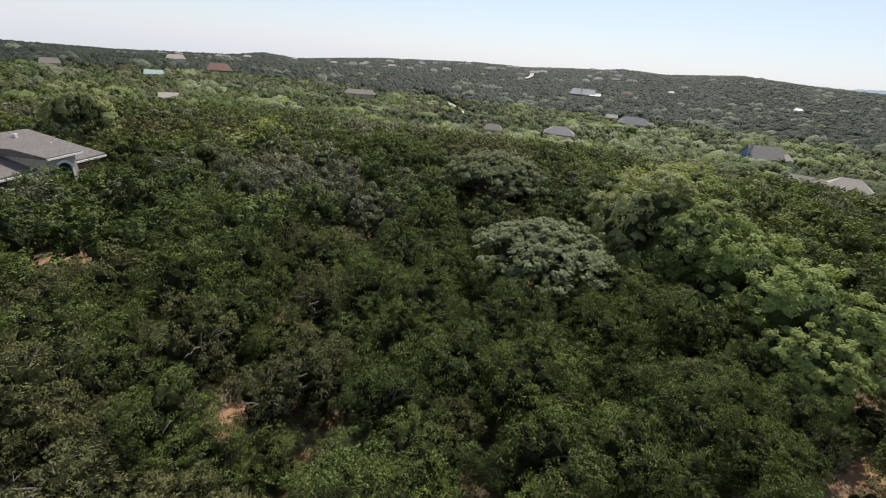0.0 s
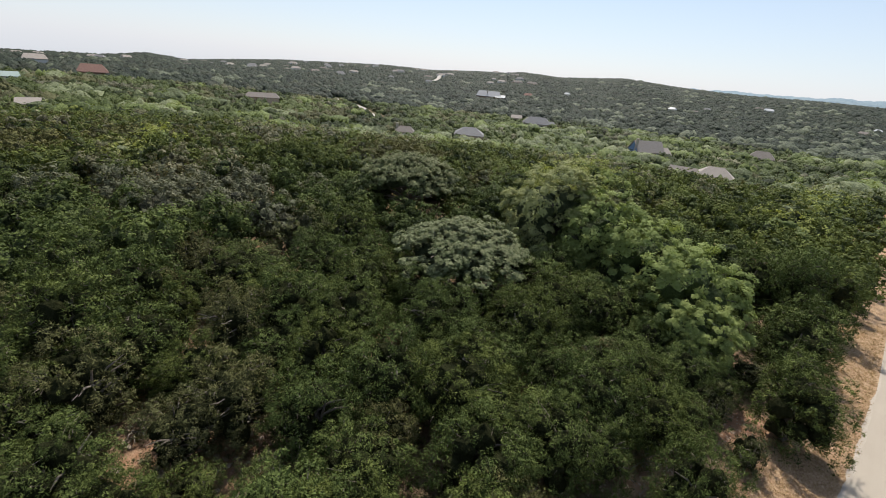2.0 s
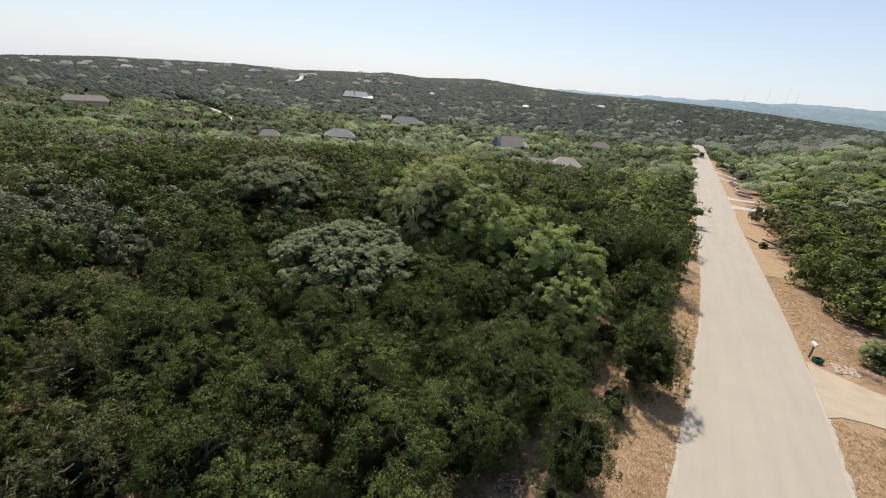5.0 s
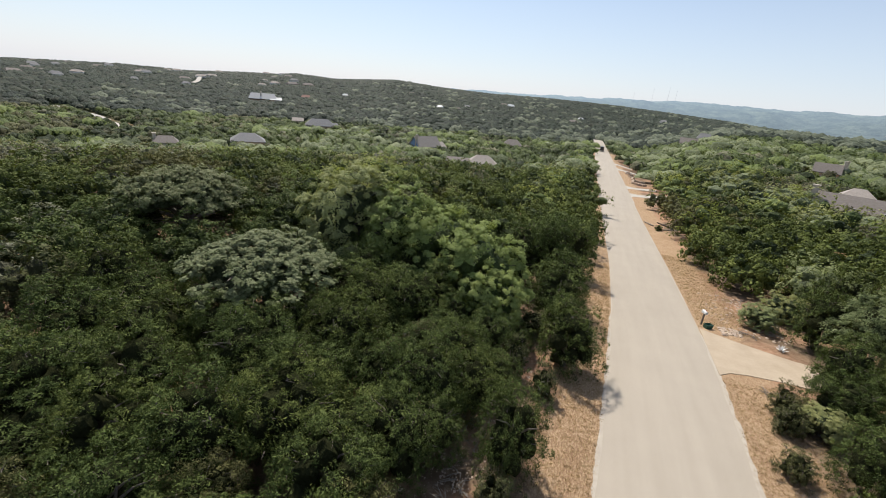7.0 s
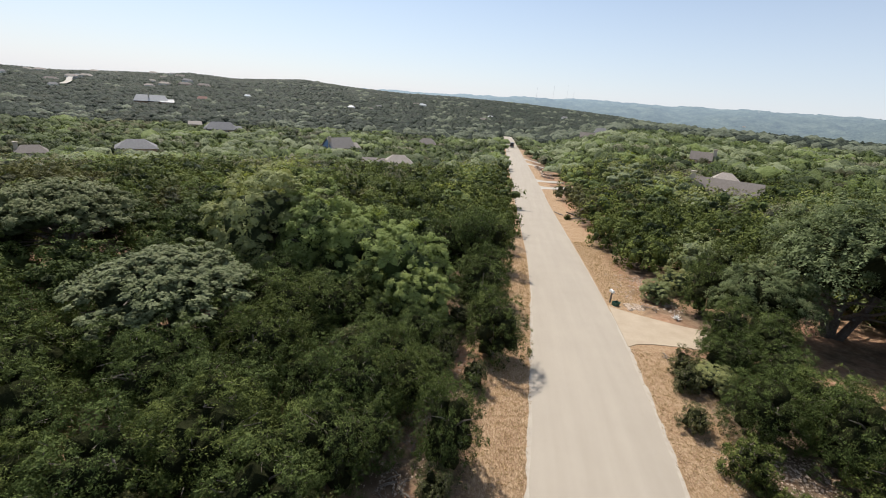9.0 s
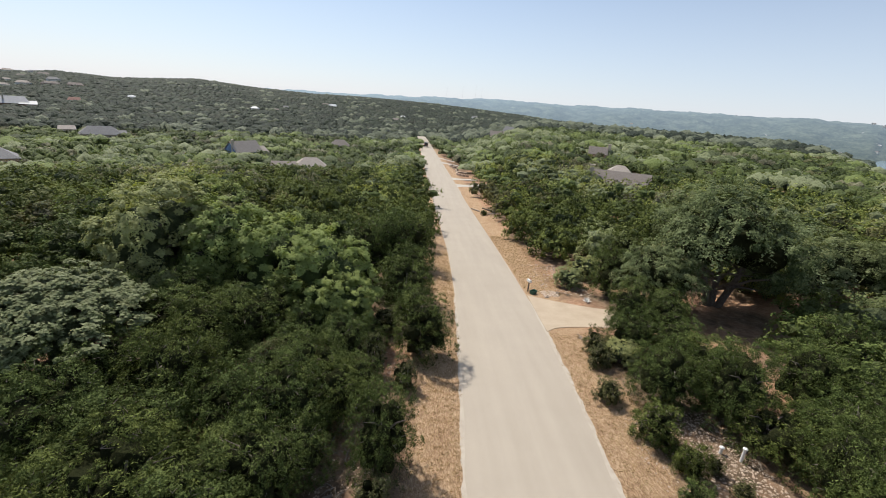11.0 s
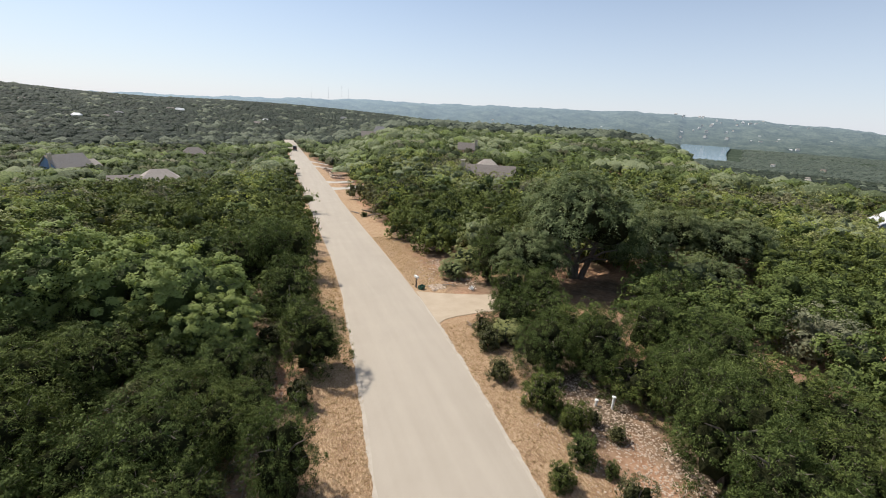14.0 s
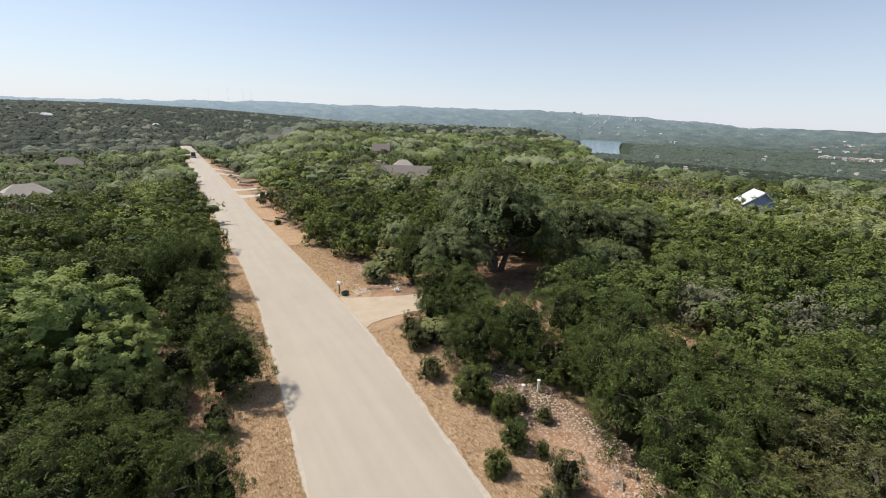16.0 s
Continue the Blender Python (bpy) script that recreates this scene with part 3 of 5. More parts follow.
# pale houses scattered over the far ridge and the town beyond the river
FAR_PATTERNS = []
for roof, wall, a, b, e in (("tan", "white", 18, 12, 6), ("grey", "white", 16, 12, 6), ("brown", "tan", 20, 12, 4), ("white", "white", 14, 10, 5), ("red", "tan", 18, 14, 5)):
    w = bpy.data.meshes.new("wall")
    bm = box(-a / 2, a / 2, -b / 2, b / 2, -6, e)
    bm.to_mesh(w), bm.free(), w.materials.append(WALLS[wall])
    r = bpy.data.meshes.new("roof")
    bm = roof_form(-a / 2, a / 2, -b / 2, b / 2, e, 3.2, 3.0)
    bm.to_mesh(r), bm.free(), r.materials.append(ROOFS[roof])
    g = bpy.data.meshes.new("window")
    bm = box(-a * 0.3, -a * 0.1, -b / 2 - 0.06, -b / 2 + 0.1, 1, 3)
    bm.to_mesh(g), bm.free(), g.materials.append(PANE)
    FAR_PATTERNS.append((w, r, g))
LABELS = ("white house with a tan roof on a wooded slope", "white house with a grey roof on a wooded slope", "tan house with a brown roof on a wooded slope",
          "white house with a pale metal roof on a slope", "tan house with a red tiled roof in the distance")


def far_house(az, r, kind, size=1.0, group="hillside houses"):
    x, y = r * math.sin(radians(az)), r * math.cos(radians(az))
    base = new("house")
    base.matrix_world = Matrix.LocRotScale((x, y, float(land(x, y)) + (1.5 if r < 1600 else 9.0)), Euler((0, 0, -radians(az) + random.uniform(-0.5, 0.5))), (size,) * 3)
    tagged(base, LABELS[kind], "house", group)
    w, rf, g = FAR_PATTERNS[kind]
    link("wall", w, base), link("roof", rf, base), link("window", g, base)
    if r < 1600:
        plots.append((x, y, 12 * size + 3))


random.seed(11)
for k in range(62):
    far_house(random.choice([random.uniform(-62, -36), random.uniform(-92, -60), random.uniform(-62, -44)]), random.uniform(760, 1380), random.choice([0, 2, 1, 2, 1, 0]), random.uniform(0.55, 0.95))
for k in range(14):
    far_house(random.uniform(-34, 8), random.uniform(620, 1250), random.choice([0, 1, 2, 3, 2]), random.uniform(0.5, 0.75))
for k in range(46):
    far_house(random.gauss(73.4, 1.7), random.uniform(3150, 3700), random.choice([2, 4, 0, 0, 3]), random.uniform(0.8, 1.4), "town houses")
for k in range(24):
    far_house(random.gauss(72.6, 1.5), random.uniform(2420, 2640), random.choice([2, 0, 0, 1]), random.uniform(0.7, 1.2), "valley houses")
for k in range(100):
    far_house(random.choice([random.uniform(15, 76), random.uniform(46, 66)]), random.uniform(3150, 4300), random.choice([0, 3, 1, 3]), random.uniform(0.6, 1.3), "houses on the far hills")
for k in range(10):
    far_house(random.uniform(56, 76), random.uniform(1300, 2300), random.choice([0, 2, 1]), random.uniform(0.5, 0.8), "valley houses")


# ---- trees ----
rng = np.random.default_rng(7)


def unit(n):
    v = rng.normal(size=(n, 3))
    return v / np.linalg.norm(v, axis=1)[:, None]


def leaves_at(centres, out, size, slim=0.5):
    """Single leaf sprays: small triangles at the centres, leaning outwards."""
    n = len(centres)
    face = out + unit(n) * 0.55 + np.array([0, 0, 0.25])
    face /= np.linalg.norm(face, axis=1)[:, None]
    d = out * 0.4 + unit(n) * 0.8 + np.array([0, 0, 0.55])
    d -= face * (d * face).sum(1)[:, None]
    d /= np.linalg.norm(d, axis=1)[:, None] + 1e-6
    side = np.cross(face, d)
    s = (size * rng.uniform(0.6, 1.3, n))[:, None]
    tip, base = centres + d * s * 0.6, centres - d * s * 0.4
    v = np.stack([base + side * s * slim * 0.6, tip, base - side * s * slim * 0.6], 1).reshape(-1, 3)
    return v, np.arange(n * 3).reshape(-1, 3)


def ball(level):
    bm = bmesh.new()
    bmesh.ops.create_icosphere(bm, subdivisions=level, radius=1.0)
    bmesh.ops.delete(bm, geom=[v for v in bm.verts if v.co.z < -0.6], context="VERTS")
    bm.verts.index_update()
    v = np.array([q.co[:] for q in bm.verts])
    f = np.array([[q.index for q in g.verts] for g in bm.faces])
    bm.free()
    return v, f


def billows(n, m, lobes, skirt=0.25):
    """For n crowns, m places each on the swelling lobes of a crown about 1 in half-width, the way outwards there, and the lobes."""
    w = np.arange(lobes) * 2.4 + rng.uniform(0, 6.28, (n, 1)) + rng.normal(0, 0.3, (n, lobes))
    # lobes wind upwards round the crown, drawing in towards its top
    high = -skirt + (skirt + 0.52) * np.arange(lobes) / (lobes - 1) + rng.uniform(-0.1, 0.1, (n, lobes))
    reach = rng.uniform(0.5, 0.72, (n, lobes)) * np.sqrt(np.clip(1.02 - (np.clip(high, 0, 1) / 0.62) ** 2, 0.03, 1))
    centre = np.stack([np.cos(w) * reach, np.sin(w) * reach, high], -1)
    radius = rng.uniform(0.34, 0.52, (n, lobes))
    pick = rng.integers(0, lobes, (n, m))
    rows = np.arange(n)[:, None]
    c = centre[rows, pick]
    d = unit(n * m).reshape(n, m, 3) + 0.55 * c / (np.linalg.norm(c, axis=-1, keepdims=True) + 0.2) + [0, 0, 0.42 - 0.4 * skirt]
    d /= np.linalg.norm(d, axis=-1, keepdims=True)
    return c + d * radius[rows, pick][..., None] * rng.uniform(0.3, 1.15, (n, m, 1)) ** 0.5, d, centre, radius


def hearts(centre, radius, shape, middle, level, share):
    """Knobbly filler lumps inside the lobes of n crowns, for inner growth and for shade in the gaps."""
    n, lobes = radius.shape
    v0, f0 = ball(level)
    v = v0[None, None] * rng.uniform(0.78, 1.12, (n, lobes, len(v0), 1)) * radius[..., None, None] * share + centre[:, :, None] * 0.68
    v = v * shape[:, None, None] + middle[:, None, None]
    f = f0[None] + (np.arange(n * lobes) * len(v0))[:, None, None]
    return v.reshape(-1, 3), f.reshape(-1, 3), lobes * len(f0)


def tufts(centre, way, per, size, leaf, slim, brush=0.0, lift=0.35):
    """Puffs of small leaves that cover the outer side of each tuft, facing outwards; brush: the share of slim sprays that stick out."""
    n = len(centre)
    k = n * per
    out = unit(k) + (0.75 * way + [0, 0, lift]).repeat(per, 0)
    out /= np.linalg.norm(out, axis=1)[:, None]
    deep = rng.uniform(0.25, 1.0, k) ** 0.5
    p = centre.repeat(per, 0) + out * ((size * rng.uniform(0.5, 1.5, n)).repeat(per) * deep)[:, None] + unit(k) * size * 0.16
    face = out + 0.3 * way.repeat(per, 0) + unit(k) * 0.5 + [0, 0, 0.8 * lift]
    face /= np.linalg.norm(face, axis=1)[:, None]
    d = np.cross(face, unit(k))
    spray = (rng.uniform(0, 1, k) < brush)[:, None]
    d = np.where(spray, out + 0.5 * unit(k) + [0, 0, 0.25], d)
    d /= np.linalg.norm(d, axis=1)[:, None] + 1e-6
    side = np.cross(face, d)
    l = (leaf * rng.uniform(0.65, 1.35, k))[:, None] * np.where(spray, 1.25, 1.0)
    w = side * l * slim * np.where(spray, 0.35, 0.5)
    v = np.stack([p - d * l * 0.4 - w, p - d * l * 0.4 + w, p + d * l * 0.6], 1).reshape(-1, 3)
    # last result: a tint lighter on the outside and top, like falling light
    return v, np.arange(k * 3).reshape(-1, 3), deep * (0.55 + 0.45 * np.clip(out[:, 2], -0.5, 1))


def layered(m, layers):
    """Places on the spreading boughs of a flat-topped crown about 1 in half-width: shallow shelves that climb to the middle."""
    w = np.arange(layers) * 2.4 + rng.normal(0, 0.25, layers)
    reach = np.sqrt((np.arange(layers) + 0.3) / layers) * 0.86
    high = 0.95 * np.sqrt(np.clip(1 - reach ** 2, 0, 1)) - 0.34 + rng.uniform(-0.1, 0.1, layers)
    centre = np.stack([np.cos(w) * reach, np.sin(w) * reach, high], -1)
    radius = rng.uniform(0.18, 0.28, layers)
    pick = rng.integers(0, layers, m)
    a, q = rng.uniform(0, 6.28, m), np.sqrt(rng.uniform(0, 1, m))
    flat = np.stack([np.cos(a) * q, np.sin(a) * q, 0.42 * (1 - q ** 2) + rng.normal(0, 0.07, m)], -1)
    v = flat * [0.6, 0.6, 0] + [0, 0, 1.0] + centre[pick] * [0.45, 0.45, 0]
    return centre[pick] + flat * radius[pick][:, None], v / np.linalg.norm(v, axis=1)[:, None], centre, radius


def crown_mesh(name, mat, width, low, high, clumps, per, leaf, clump_r, slim, fresh, lobes, skirt, twigs=90, shoots=0):
    feathery = mat in (JUNIPER, OLIVE)
    h = high - low
    shape = np.array([width / 2, width / 2, h * 0.6])
    middle = np.array([0, 0, low + h * 0.42])
    if mat is SILVER:
        c, v, lobe, radius = layered(clumps, lobes)
        lobe, radius = lobe[None], radius[None]
    else:
        c, v, lobe, radius = billows(1, clumps, lobes, skirt)
        c, v = c[0], v[0]
    c = c * shape + middle
    verts, faces, fresh_lit = tufts(c - v * clump_r * 0.3, v, per, clump_r, leaf, slim, 0.7 if feathery else 0.05, 0.4 if feathery else 0.8)
    # fresh tips, plus light painted on each tuft's upper and outer leaves
    t = np.clip(rng.normal(fresh - 0.26, 0.16, clumps), 0, 0.9).repeat(per) + 0.5 * fresh_lit
    index = np.zeros(len(faces), int)
    if shoots:   # long shoots that arch over and hang, tinted pale to paint their glints
        pick = rng.choice(np.where((v[:, 2] > -0.3) & (v[:, 2] < 0.8))[0], shoots)
        u = np.tile(np.linspace(0, 1, 16), shoots)[:, None]
        out = v[pick].repeat(16, 0) * [1, 1, 0.3]
        ln = rng.uniform(0.6, 1.3, shoots).repeat(16)[:, None]
        p = c[pick].repeat(16, 0) + out * u * ln * 0.9 + np.array([0, 0, 1.0]) * (0.25 * np.sin(u * 2.2) - 0.75 * u ** 2) * ln + rng.normal(0, 0.05, (shoots * 16, 3))
        sv, sf = leaves_at(p, out * 0.5 + [0, 0, 0.7], leaf * 1.1, 0.7)
        faces = np.concatenate([faces, sf + len(verts)])
        verts = np.concatenate([verts, sv])
        t, index = np.concatenate([t, np.full(len(sf), 0.85)]), np.concatenate([index, np.zeros(len(sf), int)])
    # inner lumps coloured dark, as the shade seen between the tufts
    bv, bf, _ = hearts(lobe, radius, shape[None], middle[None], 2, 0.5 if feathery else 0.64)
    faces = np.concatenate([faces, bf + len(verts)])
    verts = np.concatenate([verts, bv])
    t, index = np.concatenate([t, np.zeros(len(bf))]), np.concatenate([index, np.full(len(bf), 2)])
    if twigs:   # bare grey twigs that stick out between the tufts
        pick = rng.integers(0, clumps, twigs)
        a = v[pick] + unit(twigs) * 0.9
        a /= np.linalg.norm(a, axis=1)[:, None]
        root = c[pick] - v[pick] * clump_r * 0.8
        wide = np.cross(a, unit(twigs)) * 0.018
        tv = np.stack([root - wide, root + wide, root + a * rng.uniform(0.3, 0.7, (twigs, 1)) * clump_r * 2.6], 1).reshape(-1, 3)
        faces = np.concatenate([faces, np.arange(twigs * 3).reshape(-1, 3) + len(verts)])
        verts = np.concatenate([verts, tv])
        t, index = np.concatenate([t, np.zeros(twigs)]), np.concatenate([index, np.ones(twigs, int)])
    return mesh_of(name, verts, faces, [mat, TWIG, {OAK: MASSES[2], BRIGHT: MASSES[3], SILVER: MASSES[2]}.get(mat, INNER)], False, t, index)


def tube(bm_v, bm_f, pts, radii, sides=6):
    pts = [Vector(p) for p in pts]
    start = len(bm_v)
    for i, p in enumerate(pts):
        d = (pts[min(i + 1, len(pts) - 1)] - pts[max(i - 1, 0)]).normalized()
        a = d.orthogonal().normalized()
        b = d.cross(a)
        for k in range(sides):
            w = 2 * math.pi * k / sides
            bm_v.append(p + (a * math.cos(w) + b * math.sin(w)) * radii[i])
    for i in range(len(pts) - 1):
        for k in range(sides):
            q = start + i * sides
            bm_f.append((q + k, q + (k + 1) % sides, q + sides + (k + 1) % sides, q + sides + k))


def trunk_mesh(name, width, low, high, stems, limbs):
    v, f = [], []
    for s in range(stems):
        w = rng.uniform(0, 6.28)
        lean = width * rng.uniform(0.05, 0.22)
        foot = Vector((math.cos(w) * 0.12 * (stems > 1), math.sin(w) * 0.12 * (stems > 1), -0.4))
        head = Vector((math.cos(w) * lean, math.sin(w) * lean, high * 0.7))
        mid = foot.lerp(head, 0.45) + Vector((rng.uniform(-.2, .2), rng.uniform(-.2, .2), 0))
        r0 = 0.035 * width ** 0.8 + 0.05
        tube(v, f, [foot, mid, head], [r0, r0 * 0.65, r0 * 0.2])
        for _ in range(limbs):
            a = rng.uniform(0.25, 0.8)
            p = foot.lerp(mid, a / 0.45) if a < 0.45 else mid.lerp(head, (a - 0.45) / 0.55)
            w2 = rng.uniform(0, 6.28)
            q = p + Vector((math.cos(w2) * width * 0.28, math.sin(w2) * width * 0.28, high * rng.uniform(0.05, 0.2)))
            tube(v, f, [p, p.lerp(q, 0.5) + Vector((0, 0, 0.15)), q], [r0 * 0.45, r0 * 0.28, r0 * 0.08], 5)
    return mesh_of(name, v, f, [BARK], True)


# one pattern tree of each build, copied over the land
KINDS = {
    "fine_juniper": (JUNIPER, 4.2, 0.1, 4.5, 560, 48, 0.095, 0.25, "dense dark green juniper with feathery sprays", 2, 6),
    "fine_olive": (OLIVE, 3.8, 0.2, 4.2, 440, 44, 0.095, 0.24, "olive-brown juniper with bare grey twigs showing", 3, 12),
    "juniper": (JUNIPER, 4.4, 0.2, 4.7, 400, 34, 0.13, 0.29, "dense dark green juniper with a rounded lumpy crown", 2, 5),
    "olive_juniper": (OLIVE, 3.9, 0.3, 4.3, 330, 32, 0.13, 0.28, "dull olive-brown juniper with grey twigs showing", 3, 10),
    "oak": (OAK, 7.2, 0.3, 6.0, 480, 76, 0.14, 0.40, "broad live oak with pale glinting leaves", 2, 9),
    "silver_oak": (SILVER, 9.8, 0.3, 6.0, 1200, 36, 0.17, 0.30, "wide flat-topped live oak with silvery leaves", 3, 9),
    "dark_oak": (DARK_OAK, 7.0, 1.3, 6.2, 560, 80, 0.10, 0.40, "large dark oak with drooping glinting leaves", 3, 8),
    "bright_oak": (BRIGHT, 6.2, 0.2, 5.9, 460, 76, 0.14, 0.38, "fresh green oak with a full crown", 2, 7),
    "bush": (JUNIPER, 1.6, 0.0, 1.5, 210, 36, 0.075, 0.14, "low green bush on dry grass", 2, 3),
    "olive_bush": (OLIVE, 1.7, 0.0, 1.8, 190, 36, 0.075, 0.14, "olive-green young juniper bush", 2, 3),
}
GROUPS = {"fine_juniper": "junipers", "fine_olive": "junipers", "juniper": "junipers", "olive_juniper": "junipers", "oak": "oaks", "silver_oak": "oaks", "dark_oak": "oaks", "bright_oak": "oaks", "bush": "bushes", "olive_bush": "bushes"}
PATTERNS = {}
for kind, (mat, width, low, high, clumps, per, leaf, cr, label, stems, limbs) in KINDS.items():
    PATTERNS[kind] = []
    for n in range(4 if kind.endswith("juniper") else 3):
        w, h = width * rng.uniform(0.9, 1.12), high * rng.uniform(0.9, 1.1)
        oak = "oak" in kind
        fresh = {"dark_oak": 0.52, "oak": 0.9, "silver_oak": 0.5, "bright_oak": 0.86}.get(kind, 0.45)
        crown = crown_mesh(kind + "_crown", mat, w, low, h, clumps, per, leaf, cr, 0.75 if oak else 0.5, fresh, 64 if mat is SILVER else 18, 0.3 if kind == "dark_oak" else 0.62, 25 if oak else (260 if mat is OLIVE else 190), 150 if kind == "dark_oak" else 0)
        PATTERNS[kind].append((crown, trunk_mesh(kind + "_trunk", w, low, h, stems, limbs), w, h))


def plant(kind, x, y, size=1.0, tall=1.0, label=""):
    crown, trunk, w, h = PATTERNS[kind][rng.integers(len(PATTERNS[kind]))]
    name = {"oak": "oak_tree", "silver_oak": "oak_tree", "dark_oak": "oak_tree", "bright_oak": "oak_tree", "bush": "bush", "olive_bush": "bush"}.get(kind, "juniper_tree")
    base = new(name)
    base.empty_display_size = 0.3
    base.matrix_world = Matrix.LocRotScale((x, y, float(land(x, y))), Euler((0, 0, rng.uniform(0, 6.28))), (size, size, size * tall))
    tagged(base, label or KINDS[kind][8], "bush" if "bush" in kind else "tree", GROUPS[kind])
    link("crown", crown, base)
    link("trunk", trunk, base)
    return base


rng = np.random.default_rng(31)
taken = []
TRACKS = [((-347, 193), (-271, 176), 7.0), ((-600, 525), (-800, 730), 9.0), ((-271, 176), (-236, 160), 5.0)]


def put(kind, x, y, size=1.0, tall=1.0, label=""):
    taken.append((x, y, PATTERNS[kind][0][2] * size * (0.38 if "oak" in kind else 0.32)))
    return plant(kind, x, y, size, tall, label)


# trees and bushes along the road, stretch by stretch
for kind, x, y, size, tall in (
    ("juniper", 0.7, 24.0, 0.92, 1.0), ("olive_juniper", -1.9, 27.0, 0.7, 0.7), ("fine_juniper", -1.0, 14.4, 0.72, 1.35), ("olive_bush", -1.2, 12.4, 1.0, 1.0),
    ("fine_juniper", -5.4, 12.4, 0.9, 1.0), ("fine_juniper", -5.5, 15.9, 0.95, 1.05), ("fine_olive", -4.9, 8.8, 0.8, 0.9), ("fine_juniper", -5.0, 19.2, 0.9, 1.0),
    ("fine_juniper", -3.9, 22.0, 0.8, 1.0), ("olive_bush", -0.3, 20.3, 1.0, 1.1), ("olive_bush", 12.2, 23.4, 1.0, 1.0), ("olive_bush", 11.3, 19.8, 1.0, 0.9),
    ("bush", 12.3, 16.7, 1.6, 1.0), ("bush", 12.9, 14.6, 1.0, 1.3), ("bush", 12.0, 12.7, 0.9, 1.1), ("bush", 10.3, 11.8, 0.85, 0.95),
):
    put(kind, x, y, size, tall)
for kind, x, y, size, tall in (
    ("bush", 12.7, 11.5, 0.45, 1.5), ("olive_bush", 12.2, 9.6, 1.0, 1.2), ("olive_bush", 14.2, 14.8, 0.55, 1.0), ("olive_bush", 14.6, 13.4, 0.6, 0.9),
    ("olive_bush", 10.9, 9.0, 0.8, 0.9), ("bush", 11.6, 7.6, 0.8, 0.7), ("fine_juniper", 14.3, 20.0, 0.86, 1.12), ("fine_juniper", 17.2, 18.2, 0.9, 1.2),
    ("fine_juniper", 20.0, 14.9, 1.02, 1.0), ("fine_juniper", 15.4, 25.8, 0.8, 0.95), ("oak", 13.9, 24.0, 0.36, 0.8), ("olive_bush", 12.6, 25.2, 1.1, 1.0),
    ("juniper", 18.4, 36.4, 1.0, 1.0), ("oak", 15.2, 38.6, 0.42, 0.8), ("oak", 18.0, 41.5, 0.5, 0.9), ("juniper", 21.5, 41.5, 1.0, 1.1),
):
    put(kind, x, y, size, tall)
for kind, x, y, size, tall in (
    ("dark_oak", 27.0, 34.0, 1.7, 1.08), ("dark_oak", 38.0, 34.5, 1.25, 1.0), ("dark_oak", 45.0, 32.0, 1.1, 0.95), ("dark_oak", 36.0, 27.0, 0.75, 0.8),
    ("dark_oak", 32.0, 46.0, 1.2, 1.2), ("oak", -18.9, 30.8, 1.22, 1.12), ("bright_oak", -14.2, 31.0, 1.22, 1.14), ("bright_oak", -10.2, 30.4, 1.15, 1.08),
    ("bright_oak", -6.6, 28.6, 1.12, 1.08), ("bright_oak", -4.5, 25.6, 0.75, 1.1), ("fine_juniper", -3.9, 17.4, 0.85, 1.0), ("fine_juniper", -4.6, 13.9, 0.75, 0.95),
    ("fine_olive", -2.9, 20.6, 0.5, 0.9), ("silver_oak", -18.1, 19.6, 1.0, 1.0), ("silver_oak", -33.8, 27.2, 1.08, 1.25), ("dark_oak", 20.8, 33.4, 0.95, 1.0), ("juniper", -16.4, 29.0, 0.8, 1.0), ("juniper", -12.3, 28.9, 0.8, 1.05), ("juniper", -8.2, 27.0, 0.8, 1.0),
):
    put(kind, x, y, size, tall)
for kind, x, y, size, tall in (
    ("juniper", -18.2, 25.4, 0.85, 0.9), ("juniper", -14.6, 26.2, 0.9, 0.95), ("fine_juniper", 18.7, 12.6, 1.0, 1.15), ("fine_juniper", 17.5, 9.9, 1.05, 1.2),
    ("juniper", -21.6, 25.0, 0.95, 0.9), ("oak", -76.0, -11.0, 1.3, 1.2), ("juniper", 16.6, 28.9, 0.9, 1.0), ("juniper", 18.8, 27.6, 0.85, 0.9),
    ("juniper", 20.4, 30.2, 0.8, 0.9), ("juniper", 17.6, 24.2, 0.8, 0.9), ("fine_juniper", 22.6, 19.6, 1.0, 1.0), ("juniper", 26.2, 21.8, 1.05, 1.0),
    ("fine_olive", 19.9, 21.6, 0.8, 0.9), ("fine_juniper", 16.6, 7.2, 1.0, 1.2), ("fine_juniper", 15.6, 4.8, 0.9, 1.0), ("fine_juniper", 23.2, 15.4, 1.05, 1.0),
):
    put(kind, x, y, size, tall)
for kind, x, y, size, tall in (
    ("fine_juniper", 20.3, 7.4, 1.05, 1.0), ("bush", 11.9, 76.5, 0.9, 0.8), ("bright_oak", -27.5, 58.0, 0.9, 0.9), ("juniper", -2.4, 37.5, 1.2, 1.2),
    ("juniper", -0.5, 43.0, 1.15, 1.15), ("juniper", -4.6, 36.0, 1.1, 1.2), ("juniper", -0.5, 33.0, 0.95, 1.1), ("juniper", -48.0, -9.6, 0.9, 0.75), ("juniper", -47.4, -6.6, 0.95, 0.8),
    ("juniper", -48.6, -13.0, 0.9, 0.7), ("juniper", -50.8, -3.2, 0.95, 0.85), ("juniper", -44.5, -9.8, 1.0, 0.85), ("juniper", -44.0, -14.0, 1.0, 0.8),
):
    put(kind, x, y, size, tall)
